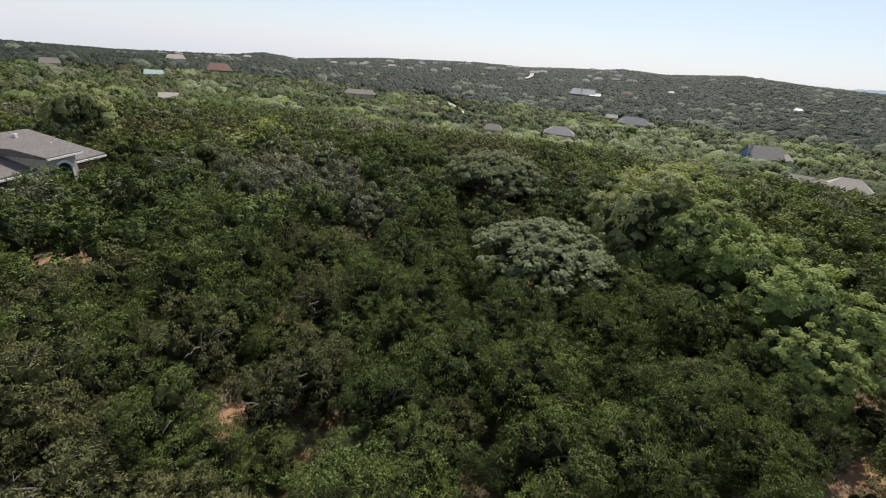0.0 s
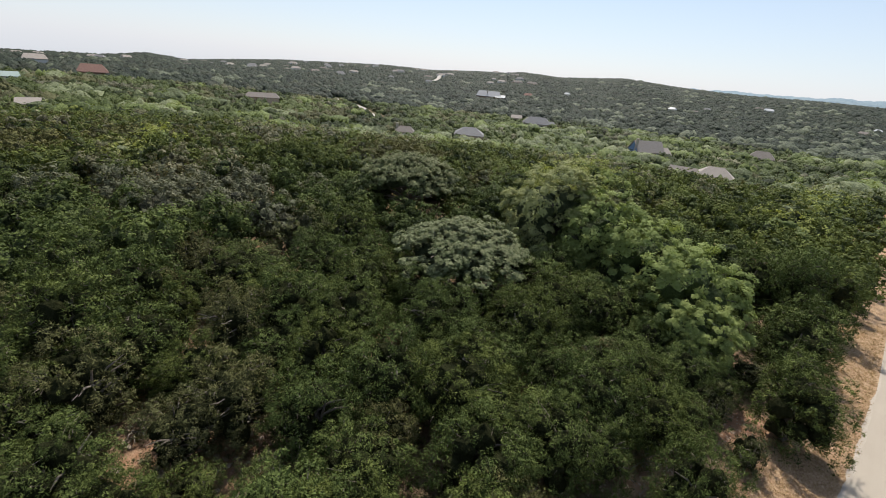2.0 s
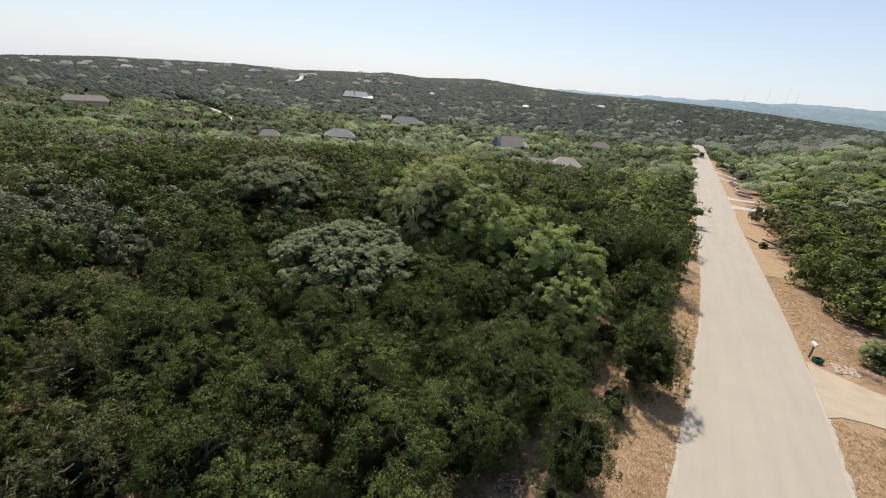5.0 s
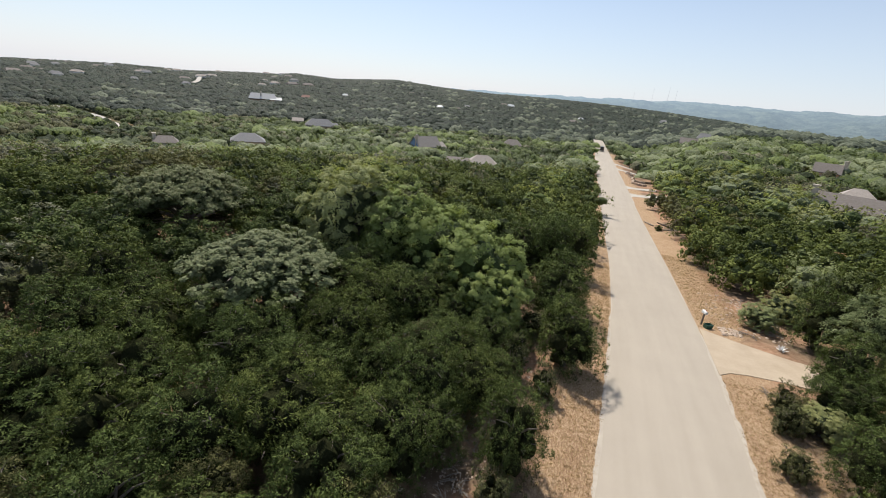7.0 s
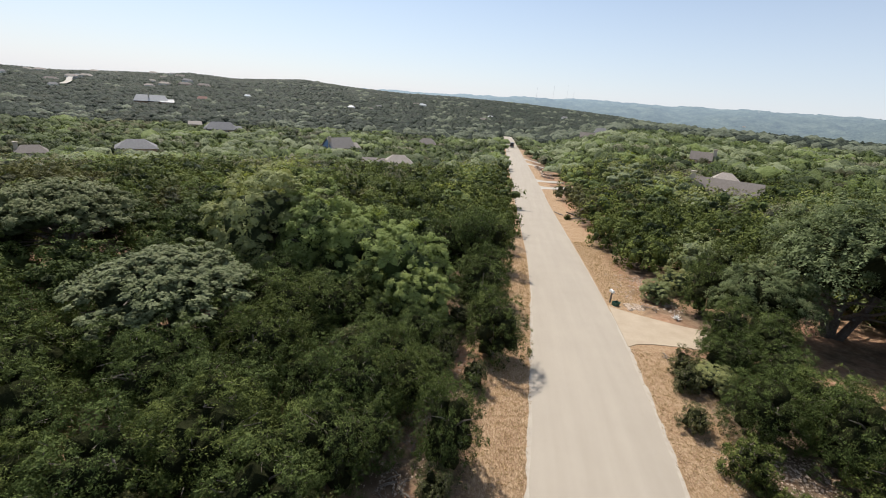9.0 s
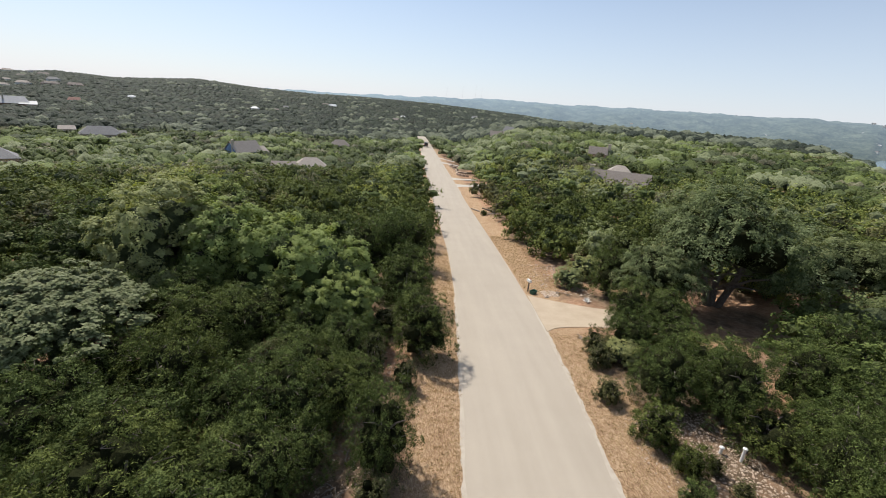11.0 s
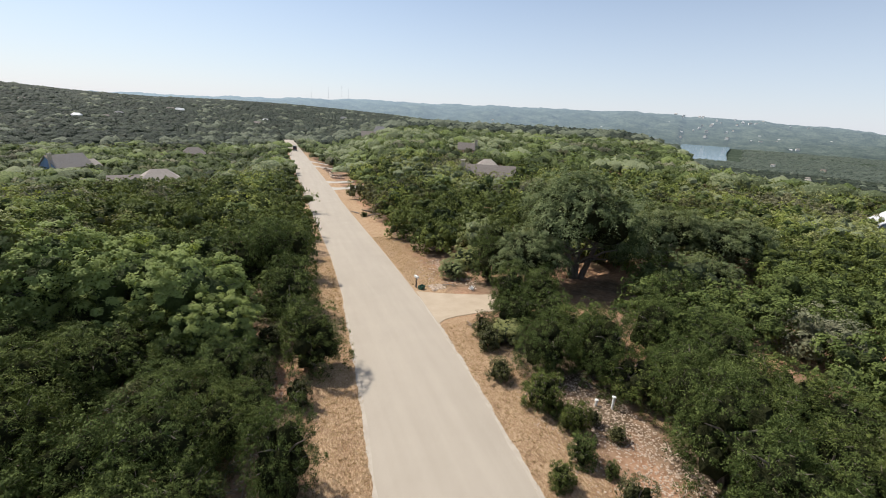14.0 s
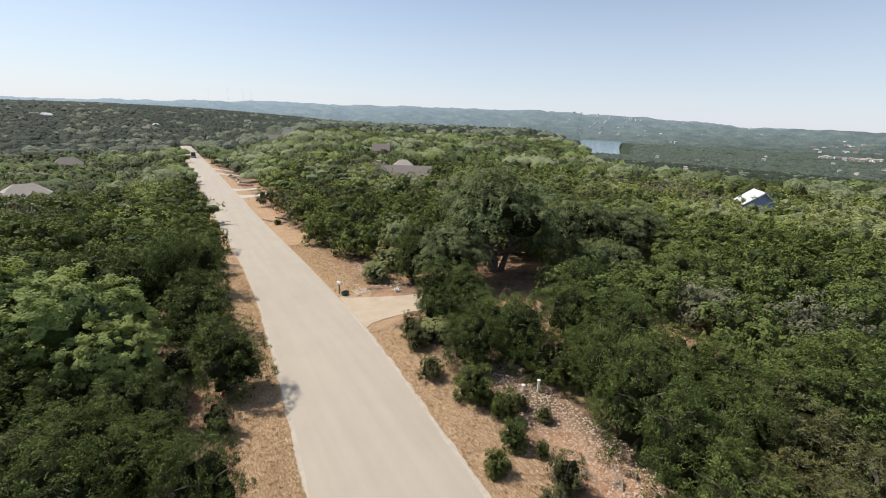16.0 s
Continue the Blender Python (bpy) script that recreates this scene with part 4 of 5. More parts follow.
# the full junipers of the near wood
for kind, x, y, size, tall in (
    ("fine_juniper", -14.4, 18.2, 0.9, 0.95), ("fine_juniper", -16.9, 15.4, 1.0, 0.95), ("fine_juniper", -20.4, 15.6, 1.0, 0.95), ("fine_juniper", -2.9, 18.6, 0.7, 0.95),
    ("juniper", -23.4, 15.5, 0.9, 0.95), ("juniper", -34.5, 2.3, 0.9, 0.95), ("juniper", -37.0, 26.0, 0.9, 0.95),
    ("olive_bush", -2.3, 21.4, 1.2, 1.2), ("fine_juniper", -2.6, 23.8, 0.55, 0.95),
    ("fine_juniper", -10.9, 17.4, 1.15, 1.05), ("fine_juniper", -9.8, 11.3, 1.1, 1.0), ("fine_juniper", -7.8, 15.9, 1.0, 1.0), ("fine_juniper", -12.2, 9.2, 1.05, 0.95),
    ("fine_juniper", -6.6, 9.4, 0.95, 1.0), ("fine_juniper", -17.4, 10.4, 1.05, 1.05), ("fine_juniper", -12.6, 5.8, 1.0, 0.95), ("fine_juniper", -15.2, 7.9, 0.95, 1.0),
    ("fine_juniper", -14.0, 13.8, 1.1, 1.0), ("fine_olive", -18.6, -1.0, 1.05, 1.0), ("fine_olive", -17.6, -5.6, 1.15, 1.0), ("fine_olive", -10.4, -1.8, 1.0, 0.95),
    ("fine_olive", -12.2, -4.6, 0.95, 0.95), ("fine_olive", -15.0, -3.6, 0.9, 0.95), ("fine_olive", -14.8, 3.6, 1.0, 1.0), ("fine_juniper", -9.2, 6.0, 0.9, 0.9), ("fine_olive", -19.6, 5.4, 1.05, 1.05),
):
    put(kind, x, y, size, tall)


def open_ground(x, y):
    """Whether the land is left clear of trees: the road, its verges, drives, the stony lot and house plots."""
    off = x - road_x(y)
    verge = (x > left_edge(y) - 2.4 - 0.8 * np.sin(y * 0.21)) & (off < ROAD_W / 2 + 3.0 + 1.2 * np.sin(y * 0.17 + 1) + 5.0 * smooth(95, 115, y) * (1 - smooth(215, 240, y))) & (y < 440)
    verge |= (np.hypot(off + 2.2, (y - 30) / 2.5) < 3) & (off < 0)
    lot = (x > 8) & (x < 15.6 + 0.4 * np.sin(y) + 1.4 * ((y > 12.5) & (y < 17))) & (y > 5) & (y < 18.2)
    lot |= (x > -4.0 + 0.5 * np.sin(y * 1.7) + 1.6 * (1 - smooth(9, 12, y))) & (x < 3) & (y > 7) & (y < 26)
    lot |= (x > 20.2) & (x < 26.0) & (y > 23.0) & (y < 31.0)
    lot |= (x > -19.6) & (x < -12.4) & (np.abs(y - 0.5) < 0.5)
    drive = (x > 8) & (x < 18.0) & (np.abs(y - 31.6 + 0.1 * (x - 10)) < 4.2 - 0.12 * (x - 10))
    clear = verge | lot | drive
    # the corner house, and a view kept open in front of each house
    u, v = (x + 55.6) * 0.8 - (y + 6.3) * 0.6, (x + 55.6) * 0.6 + (y + 6.3) * 0.8
    clear |= (u > -2.5) & (u < 26) & (v > -15) & (v < 1.8)
    r = np.hypot(x, y)
    for px, py, size in plots:
        d = math.hypot(px, py)
        ahead, aside = (x * px + y * py) / d - d, np.abs(x * py - y * px) / d
        clear |= (np.hypot(ahead, aside) < size) | ((ahead < 0) & (ahead > -size * 0.75 - (9 if d < 360 else 3)) & (aside < size * 0.8))
    for (ax, ay), (bx, by), wide in TRACKS:
        k = np.clip(((x - ax) * (bx - ax) + (y - ay) * (by - ay)) / ((bx - ax) ** 2 + (by - ay) ** 2), 0, 1)
        clear |= np.hypot(x - ax - k * (bx - ax), y - ay - k * (by - ay)) < wide
    return clear


def scatter(inner, outer, spacing, lo=-114, hi=88):
    """Jittered places between two distances."""
    n = int(outer / spacing) + 1
    gx, gy = np.meshgrid(np.arange(-n, n + 1), np.arange(-n, n + 1))
    p = np.stack([gx.ravel(), gy.ravel() + 0.5 * (gx.ravel() % 2)], 1) * spacing + rng.uniform(-0.42, 0.42, (gx.size, 2)) * spacing
    r, az = np.hypot(*p.T), np.degrees(np.arctan2(p[:, 0], p[:, 1]))
    p = p[(r > inner) & (r <= outer) & (az > lo) & (az < hi)]
    return p[~open_ground(p[:, 0], p[:, 1])]


def free(x, y, gap):
    return all((x - a) ** 2 + (y - b) ** 2 > (c + gap) ** 2 for a, b, c in taken)


def patch(x, y, size, seed):
    return noise.noise((x / size, y / size, seed))


NEAR = 31.0
for x, y in scatter(6.5, NEAR, 2.55):
    size = rng.choice([0.62, 0.78, 0.9, 1.0, 1.12]) * rng.uniform(0.94, 1.06)
    off = x - float(road_x(y))
    if not free(x, y, 0.15 + 0.45 * size) or abs(off) < ROAD_W / 2 + 2.0 + 1.9 * size:
        continue
    kind = "olive" if patch(x, y, 9, 3.0) + rng.normal(0, 0.25) > (-0.06 if y < 0.3 * -x else 0.16 + 0.3 * (y > 10)) else "juniper"
    kind = ("fine_" + kind) if math.hypot(x, y) < 20 else {"olive": "olive_juniper"}.get(kind, kind)
    plant(kind, x, y, size, rng.uniform(0.68, 1.1))


# ---- the wood beyond, too many trees to count ----
def wood(name, inner, outer, spacing, count, leaf, size, lobes, clump, label):
    places = scatter(inner, outer, spacing)
    places = places[[free(x, y, 1.2) for x, y in places]] if inner < 80 else places
    n = len(places)
    zs = land(places[:, 0], places[:, 1])
    kind = kinds_at(places)
    width = size * rng.uniform(0.75, 1.25, n) * np.where((kind == 2) | (kind == 3), 1.5, 1.0)
    height = rng.uniform(2.8, 5.4, n) * np.where((kind == 2) | (kind == 3), 1.15, 1.0)
    m = count // clump
    c, v, lobe, radius = billows(n, m, lobes, 0.5)
    shape = np.stack([width / 2, width / 2, height * 0.58], 1)
    middle = np.stack([places[:, 0], places[:, 1], zs + height * 0.45], 1)
    c = (c * shape[:, None] + middle[:, None]).reshape(-1, 3)
    v = v.reshape(-1, 3)
    far_left = np.where((places[:, 0] < -0.5 * places[:, 1]) & (np.hypot(*places.T) < 62), 0.18, 0.0)
    hue = np.clip((rng.normal(0.3, 0.17, n) - far_left).repeat(m) + rng.normal(0, 0.12, n * m), 0, 0.9)
    broad = np.isin(kind, (2, 3)).repeat(m)
    q = ~broad
    # by1 and by2 lighten outer and upper leaves, putting light into the tint
    v1, f1, by1 = tufts(c[q] - v[q] * 0.12, v[q], clump, size * 0.085, leaf, 0.75, 0.2)
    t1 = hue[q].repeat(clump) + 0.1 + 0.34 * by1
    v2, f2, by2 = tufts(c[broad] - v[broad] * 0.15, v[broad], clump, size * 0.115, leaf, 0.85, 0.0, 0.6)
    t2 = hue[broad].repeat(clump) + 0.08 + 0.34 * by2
    v3, f3, each = hearts(lobe, radius, shape, middle, 1, 0.56 if inner < 78 else 0.7)
    verts = np.concatenate([v1, v2, v3])
    faces = np.concatenate([f1, f2 + len(v1), f3 + len(v1) + len(v2)])
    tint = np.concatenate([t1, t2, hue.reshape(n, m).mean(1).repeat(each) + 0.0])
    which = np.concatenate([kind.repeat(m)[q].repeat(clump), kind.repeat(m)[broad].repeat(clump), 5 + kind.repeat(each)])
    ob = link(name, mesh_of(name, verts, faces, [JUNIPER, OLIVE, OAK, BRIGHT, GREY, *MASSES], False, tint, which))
    tagged(ob, label, "woodland", kind="stuff")
    return n


def kinds_at(places):
    n = len(places)
    a = np.array([patch(x, y, 24, 1.0) + 0.5 * patch(x, y, 90, 9.0) for x, y in places]) + rng.normal(0, 0.2, n)
    b = np.array([patch(x, y, 30, 5.0) for x, y in places]) + rng.normal(0, 0.15, n)
    r, az = np.hypot(*places.T), np.degrees(np.arctan2(places[:, 0], places[:, 1]))
    a = a - 0.40 + 0.22 * smooth(70, 190, r) - 0.14 * smooth(330, 600, r) + 0.10 * smooth(2, 14, az) + 0.40 * smooth(2, 10, az) * (1 - smooth(95, 150, r)) * smooth(30, 42, r) - 0.45 * (1 - smooth(-75, -55, az)) * (1 - smooth(54, 66, r)) - 0.24 * smooth(480, 760, r) - 0.25 * (1 - smooth(-34, -26, az)) * smooth(210, 260, r) - 0.2 * (1 - smooth(-14, -3, az)) * (1 - smooth(110, 170, r))
    grey = -0.44 + 0.24 * (smooth(58, 72, r) - smooth(120, 150, r)) * smooth(-95, -85, az) * (1 - smooth(-50, -38, az))
    return np.where(a > 0.24, 2, np.where(a > 0.12, 3, np.where(b > 0.25 + 0.25 * smooth(-50, -30, az), 1, np.where(b < grey, 4, 0))))


def massed(name, inner, outer, spacing, size, tall, level, lobes, leaf, leaves, label, far=False):
    """Far trees: each a cluster of knobbly rounded masses, with loose sprays over them."""
    places = scatter(inner, outer, spacing, -114 if inner < 1500 else 42, 88 if inner < 1500 else 79)
    if far:
        places = places[dry(places[:, 0], places[:, 1]) > rng.uniform(0.3, 0.9, len(places))]
    n = len(places)
    kind = kinds_at(places)
    kind = np.array([0, 1, 2, 2, 1] if inner < 1500 else [0, 1, 1, 1, 0])[kind] if far else kind
    broad = (kind == 2) | (kind == 3)
    width = size * rng.uniform(0.6, 1.4, n) * np.where(broad, 1.25 if far else 1.6, 0.95)
    height = tall * rng.uniform(0.7, 1.25, n) * np.where(broad, 1.15, 0.95)
    foot = np.stack([places[:, 0], places[:, 1], land(places[:, 0], places[:, 1])], 1)
    v0, f0 = ball(level)
    allv, allf, tint, idx, lean, start = [], [], [], [], [], 0
    soft = v0 * 0.55 + [0, 0, 0.6]   # normals bent upwards, which lightens the shaded sides of the crowns
    soft /= np.linalg.norm(soft, axis=1)[:, None]
    hue = np.clip(rng.normal(0.30, 0.15, n) + 0.35 * np.array([patch(x, y, 55, 12.0) for x, y in places]), -0.1, 0.8)
    for k in range(lobes):
        part_size = 1.0 if lobes == 1 else rng.uniform(0.55, 0.8, n) * (1.0 if k else 1.15)
        w = rng.uniform(0, 6.28, n)
        shift = (0 if lobes == 1 else 0.27) * width
        centre = foot + np.stack([np.cos(w) * shift, np.sin(w) * shift, height * (0.5 if lobes == 1 else rng.uniform(0.42, 0.62, n))], 1)
        shape = np.stack([width / 2 * part_size, width / 2 * part_size, height * 0.5 * (part_size ** 0.5)], 1)
        rough = rng.uniform(0.8 if far else 0.66, 1.12 if far else 1.22, (n, len(v0), 1))
        v = centre[:, None] + v0[None] * rough * shape[:, None]
        allv.append((centre[:, None] + (v - centre[:, None]) * (0.86 if leaves else 1.0)).reshape(-1, 3))
        allf.append((f0[None] + (np.arange(n) * len(v0))[:, None, None] + start).reshape(-1, 3))
        start += n * len(v0)
        lean.append(np.tile(soft, (n, 1)))
        tint.append((hue + rng.normal(0, 0.06, n)).repeat(len(f0)))
        idx.append(kind.repeat(len(f0)))
    ob = link(name, mesh_of(name, np.concatenate(allv), np.concatenate(allf), (RIDGE_HAZED if inner < 1500 else VALLEY_HAZED) if far else MASSES, True, np.concatenate(tint), np.concatenate(idx), np.concatenate(lean)))
    tagged(ob, label, "woodland", kind="stuff")
    if leaves:
        u = unit(n * leaves)
        u[:, 2] = np.abs(u[:, 2]) - 0.2
        pts = (foot + [0, 0, 0]).repeat(leaves, 0) + u * np.stack([width, width, height], 1).repeat(leaves, 0) * rng.uniform(0.42, 0.53, (n * leaves, 1))
        pts[:, 2] += (height * 0.5).repeat(leaves)
        verts, faces = leaves_at(pts, u, leaf, 0.9)
        # sprays on the upper crown get a lighter tint, painted as if sunlit
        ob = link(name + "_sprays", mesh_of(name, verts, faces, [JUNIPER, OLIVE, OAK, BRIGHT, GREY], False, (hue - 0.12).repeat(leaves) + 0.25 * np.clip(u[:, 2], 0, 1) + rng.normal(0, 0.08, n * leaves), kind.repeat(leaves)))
        tagged(ob, "loose sprays of leaves over the tree crowns", "foliage", kind="stuff")


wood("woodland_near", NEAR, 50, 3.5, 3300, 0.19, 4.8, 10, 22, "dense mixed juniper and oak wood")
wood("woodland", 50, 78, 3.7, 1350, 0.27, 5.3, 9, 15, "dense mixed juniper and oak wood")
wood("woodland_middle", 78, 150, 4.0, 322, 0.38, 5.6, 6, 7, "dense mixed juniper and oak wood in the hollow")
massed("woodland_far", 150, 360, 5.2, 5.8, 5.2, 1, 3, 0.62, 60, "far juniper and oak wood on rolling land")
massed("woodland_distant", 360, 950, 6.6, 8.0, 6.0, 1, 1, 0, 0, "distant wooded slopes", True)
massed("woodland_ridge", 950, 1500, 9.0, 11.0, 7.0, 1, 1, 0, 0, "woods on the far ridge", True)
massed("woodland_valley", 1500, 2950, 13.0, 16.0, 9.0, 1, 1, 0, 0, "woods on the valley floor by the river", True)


# ---- along the road ----
STRAW = leaf_material("dry_grass_blades", (0.24, 0.15, 0.085), (0.42, 0.29, 0.17), (0.62, 0.48, 0.31), 0.8, 0.4)
CONCRETE = simple("tan_concrete", (0.36, 0.285, 0.20), (0.46, 0.37, 0.27), 0.8, 0.9, 0.004, 7)
PALE = simple("pale_caliche", (0.38, 0.345, 0.295), (0.50, 0.46, 0.40), 0.5, 0.95, 0.02)
STONE = simple("limestone_rubble", (0.32, 0.23, 0.16), (0.58, 0.47, 0.37), 5, 0.95, 0.01)
DEADWOOD = simple("dead_wood", (0.16, 0.13, 0.10), (0.36, 0.31, 0.26), 8, 0.9, 0.01)
BLACK = simple("black_paint", (0.008, 0.008, 0.01), (0.014, 0.014, 0.016), 3, 0.3, 0, 3, 0.5)
RUBBER = simple("tyre_rubber", (0.012, 0.012, 0.012), (0.02, 0.02, 0.02), 9, 0.85)
CHROME, _t, _b = material("dull_metal")
_b.inputs["Base Color"].default_value, _b.inputs["Metallic"].default_value, _b.inputs["Roughness"].default_value = (0.5, 0.5, 0.5, 1), 1.0, 0.4
RED_LENS = simple("red_lens", (0.25, 0.01, 0.01), (0.30, 0.015, 0.012), 4, 0.3)
GREEN_PLASTIC = simple("green_plastic", (0.03, 0.10, 0.07), (0.045, 0.13, 0.09), 3, 0.5)
WHITE_PLASTIC = simple("white_plastic", (0.68, 0.67, 0.64), (0.78, 0.77, 0.74), 3, 0.5)
rng = np.random.default_rng(23)


def sheet(name, ys, lo, hi, full, label, category, cols=15):
    """A thin strip of dry grass lying on the land along the road, thinning out away from it."""
    ys = np.asarray(ys, float)
    u = np.linspace(0, 1, cols)
    x = lo(ys)[:, None] + (hi(ys) - lo(ys))[:, None] * u
    y = np.repeat(ys[:, None], cols, 1)
    off = np.abs(x - road_x(y)) - ROAD_W / 2
    z = land(x, y) + 0.035 - 0.05 * smooth(full + 1.5, full + 3.5, off)
    me = mesh_of(name, np.stack([x, y, z], -1).reshape(-1, 3), grid_faces(len(ys), cols)[:, ::-1], [VERGE], True)
    at = me.attributes.new("straw", "FLOAT", "POINT")
    at.data.foreach_set("value", (0.65 * (1 - smooth(full * 0.6, full + 2.2, off))).ravel().astype(np.float32))
    return tagged(link(name, me), label, category, kind="structure")


def ragged(y, size, amp, seed):
    return np.array([noise.noise((float(q) / size, seed, 0.5)) for q in y]) * amp


verge_y = np.concatenate([np.arange(-20, 90, 0.6), np.arange(90, 300, 3)])
sheet("verge_left", verge_y, lambda y: left_edge(y) - 5.5, lambda y: left_edge(y) + 0.05, 2.0, "dry straw-coloured grass verge", "verge")
sheet("verge_right", verge_y, lambda y: right_edge(y) - 0.05, lambda y: right_edge(y) + 6.0 + 2.0 * smooth(50, 100, y), 2.6, "dry straw-coloured grass verge", "verge")


def grass(count, y0, y1, side, reach, name):
    """Tufts of dry blades on a verge."""
    y = rng.uniform(y0, y1, count)
    off = rng.uniform(0.05, reach, count)
    x = left_edge(y) - off if side < 0 else right_edge(y) + off
    if side > 0:
        keep = ~((y > 27.9) & (y < 36.0))
        x, y = x[keep], y[keep]
    n = len(x)
    p = np.stack([x, y, land(x, y) + 0.02], 1).repeat(4, 0) + rng.normal(0, 0.05, (4 * n, 3)) * [1, 1, 0]
    way = unit(4 * n) * [1.2, 1.2, 0] + [0, 0, 0.7]
    h = rng.uniform(0.05, 0.2, 4 * n)[:, None]
    s = np.cross(way, unit(4 * n)) * 0.012
    v = np.stack([p - s, p + s, p + way * h], 1).reshape(-1, 3)
    ob = link(name, mesh_of(name, v, np.arange(12 * n).reshape(-1, 3), [STRAW], False, np.clip(rng.normal(0.4, 0.2, 4 * n), 0, 1)))
    tagged(ob, "tufts of dry straw-coloured grass", "grass", kind="stuff")


grass(9000, 4, 50, -1, 3.6, "grass_tufts")
grass(11000, 4, 60, 1, 4.2, "grass_tufts")


EDGE = simple("pale_road_edge", (0.36, 0.305, 0.245), (0.47, 0.41, 0.335), 3.0, 0.9, 0.01, 7)
edge_y = np.arange(-20, 120, 0.5)
ribbon("road_edge", edge_y, lambda y: left_edge(y) - 0.08 + ragged(y, 0.7, 0.14, 1.0), lambda y: left_edge(y) + 0.12 + ragged(y, 1.6, 0.1, 2.0), 0.062, EDGE, "pale crumbling edge of the road", "road edge", 0.0, 3)
ribbon("road_edge", edge_y, lambda y: right_edge(y) - 0.12 + ragged(y, 1.6, 0.1, 3.0), lambda y: right_edge(y) + 0.08 + ragged(y, 0.7, 0.14, 4.0), 0.062, EDGE, "pale crumbling edge of the road", "road edge", 0.0, 3)


def slab(name, outline, lift, mat, label, category):
    """A flat piece of paving that follows the land."""
    bm = bmesh.new()
    top = [bm.verts.new((x, y, float(land(x, y)) + lift)) for x, y in outline]
    low = [bm.verts.new((x, y, float(land(x, y)) - 0.2)) for x, y in outline]
    bm.faces.new(top)
    for i in range(len(top)):
        j = (i + 1) % len(top)
        bm.faces.new((low[i], low[j], top[j], top[i]))
    return tagged(part(name, bm, mat, None), label, category, kind="structure")


def driveway(y, wide, flare, reach, slope, mat, label):
    """A drive that leaves the road's far side with flared corners."""
    pts = []
    for k in range(7):
        u = k / 6
        x = right_edge(y - wide / 2) + 0.02 + u * 3.0
        pts.append((float(x), y + slope * (x - 10) - wide / 2 - flare * (1 - u) ** 2.2))
    pts.append((float(right_edge(y)) + reach, y + slope * reach - wide / 2))
    pts.append((float(right_edge(y)) + reach, y + slope * reach + wide / 2))
    for k in range(7):
        u = 1 - k / 6
        x = right_edge(y + wide / 2) + 0.02 + u * 3.0
        pts.append((float(x), y + slope * (x - 10) + wide / 2 + flare * (1 - u) ** 2.2))
    slab("driveway", pts, 0.07, mat, label, "driveway")


slab("driveway", [(float(right_edge(28.1)) + 0.02, 28.1), (10.9, 28.75), (12.0, 29.05), (14.0, 29.2), (19.0, 29.0), (19.0, 32.2), (15.7, 33.0), (13.0, 34.2), (11.2, 35.2), (float(right_edge(35.7)) + 0.02, 35.7)],
     0.07, CONCRETE, "tan concrete driveway flaring onto the road", "driveway")
driveway(118, 4.0, 1.2, 9, 0.05, PALE, "pale concrete driveway flaring onto the road")
driveway(133, 4.0, 1.0, 8, 0.05, PALE, "pale concrete driveway flaring onto the road")
driveway(192, 6.0, 2.0, 9, 0.05, PALE, "pale concrete driveway flaring onto the road")
driveway(217, 5.0, 2.0, 8, 0.05, PALE, "pale concrete driveway flaring onto the road")


def stone_wall(x, y, r, a0, a1, h):
    """A low curved retaining wall of limestone blocks."""
    n = max(4, int(abs(a1 - a0) * r / 1.1))
    base = new("retaining_wall")
    base.location = (x, y, float(land(x, y)))
    tagged(base, "low curved retaining wall of pale limestone blocks", "wall", "garden walls")
    for k in range(n):
        w = a0 + (a1 - a0) * (k + 0.5) / n
        for c in range(2):
            b = part("block", box(-0.52, 0.52, -0.22, 0.22, c * h / 2 - (0.4 if c == 0 else -0.01), (c + 1) * h / 2), STONE, base)
            b.location, b.rotation_euler = (math.cos(w) * r, math.sin(w) * r, 0), (0, 0, w + math.pi / 2 + random.uniform(-0.05, 0.05))


stone_wall(16.5, 147, 4.5, 2.4, 4.6, 0.9)
stone_wall(18.0, 158, 5.5, 2.5, 4.4, 0.9)
stone_wall(15.5, 180, 4.0, 2.2, 4.4, 1.0)

# pale tracks cut into the far slopes
for (ax, ay), (bx, by), wide in TRACKS:
    n = 24
    d = Vector((bx - ax, by - ay)).normalized()
    side = Vector((-d.y, d.x)) * wide * 0.42
    v = []
    for k in range(n + 1):
        u = k / n
        cx, cy = ax + (bx - ax) * u, ay + (by - ay) * u
        wob = math.sin(u * 7) * wide * 0.25
        for e in (-1, 1):
            px, py = cx + side.x * e + d.y * wob, cy + side.y * e - d.x * wob
            v.append((px, py, float(land(px, py)) + (1.2 if abs(ax) < 500 else 6.0)))
    ob = link("track", mesh_of("track", v, grid_faces(n + 1, 2), [PALE], True))
    tagged(ob, "pale caliche track through the woods", "track", kind="structure")


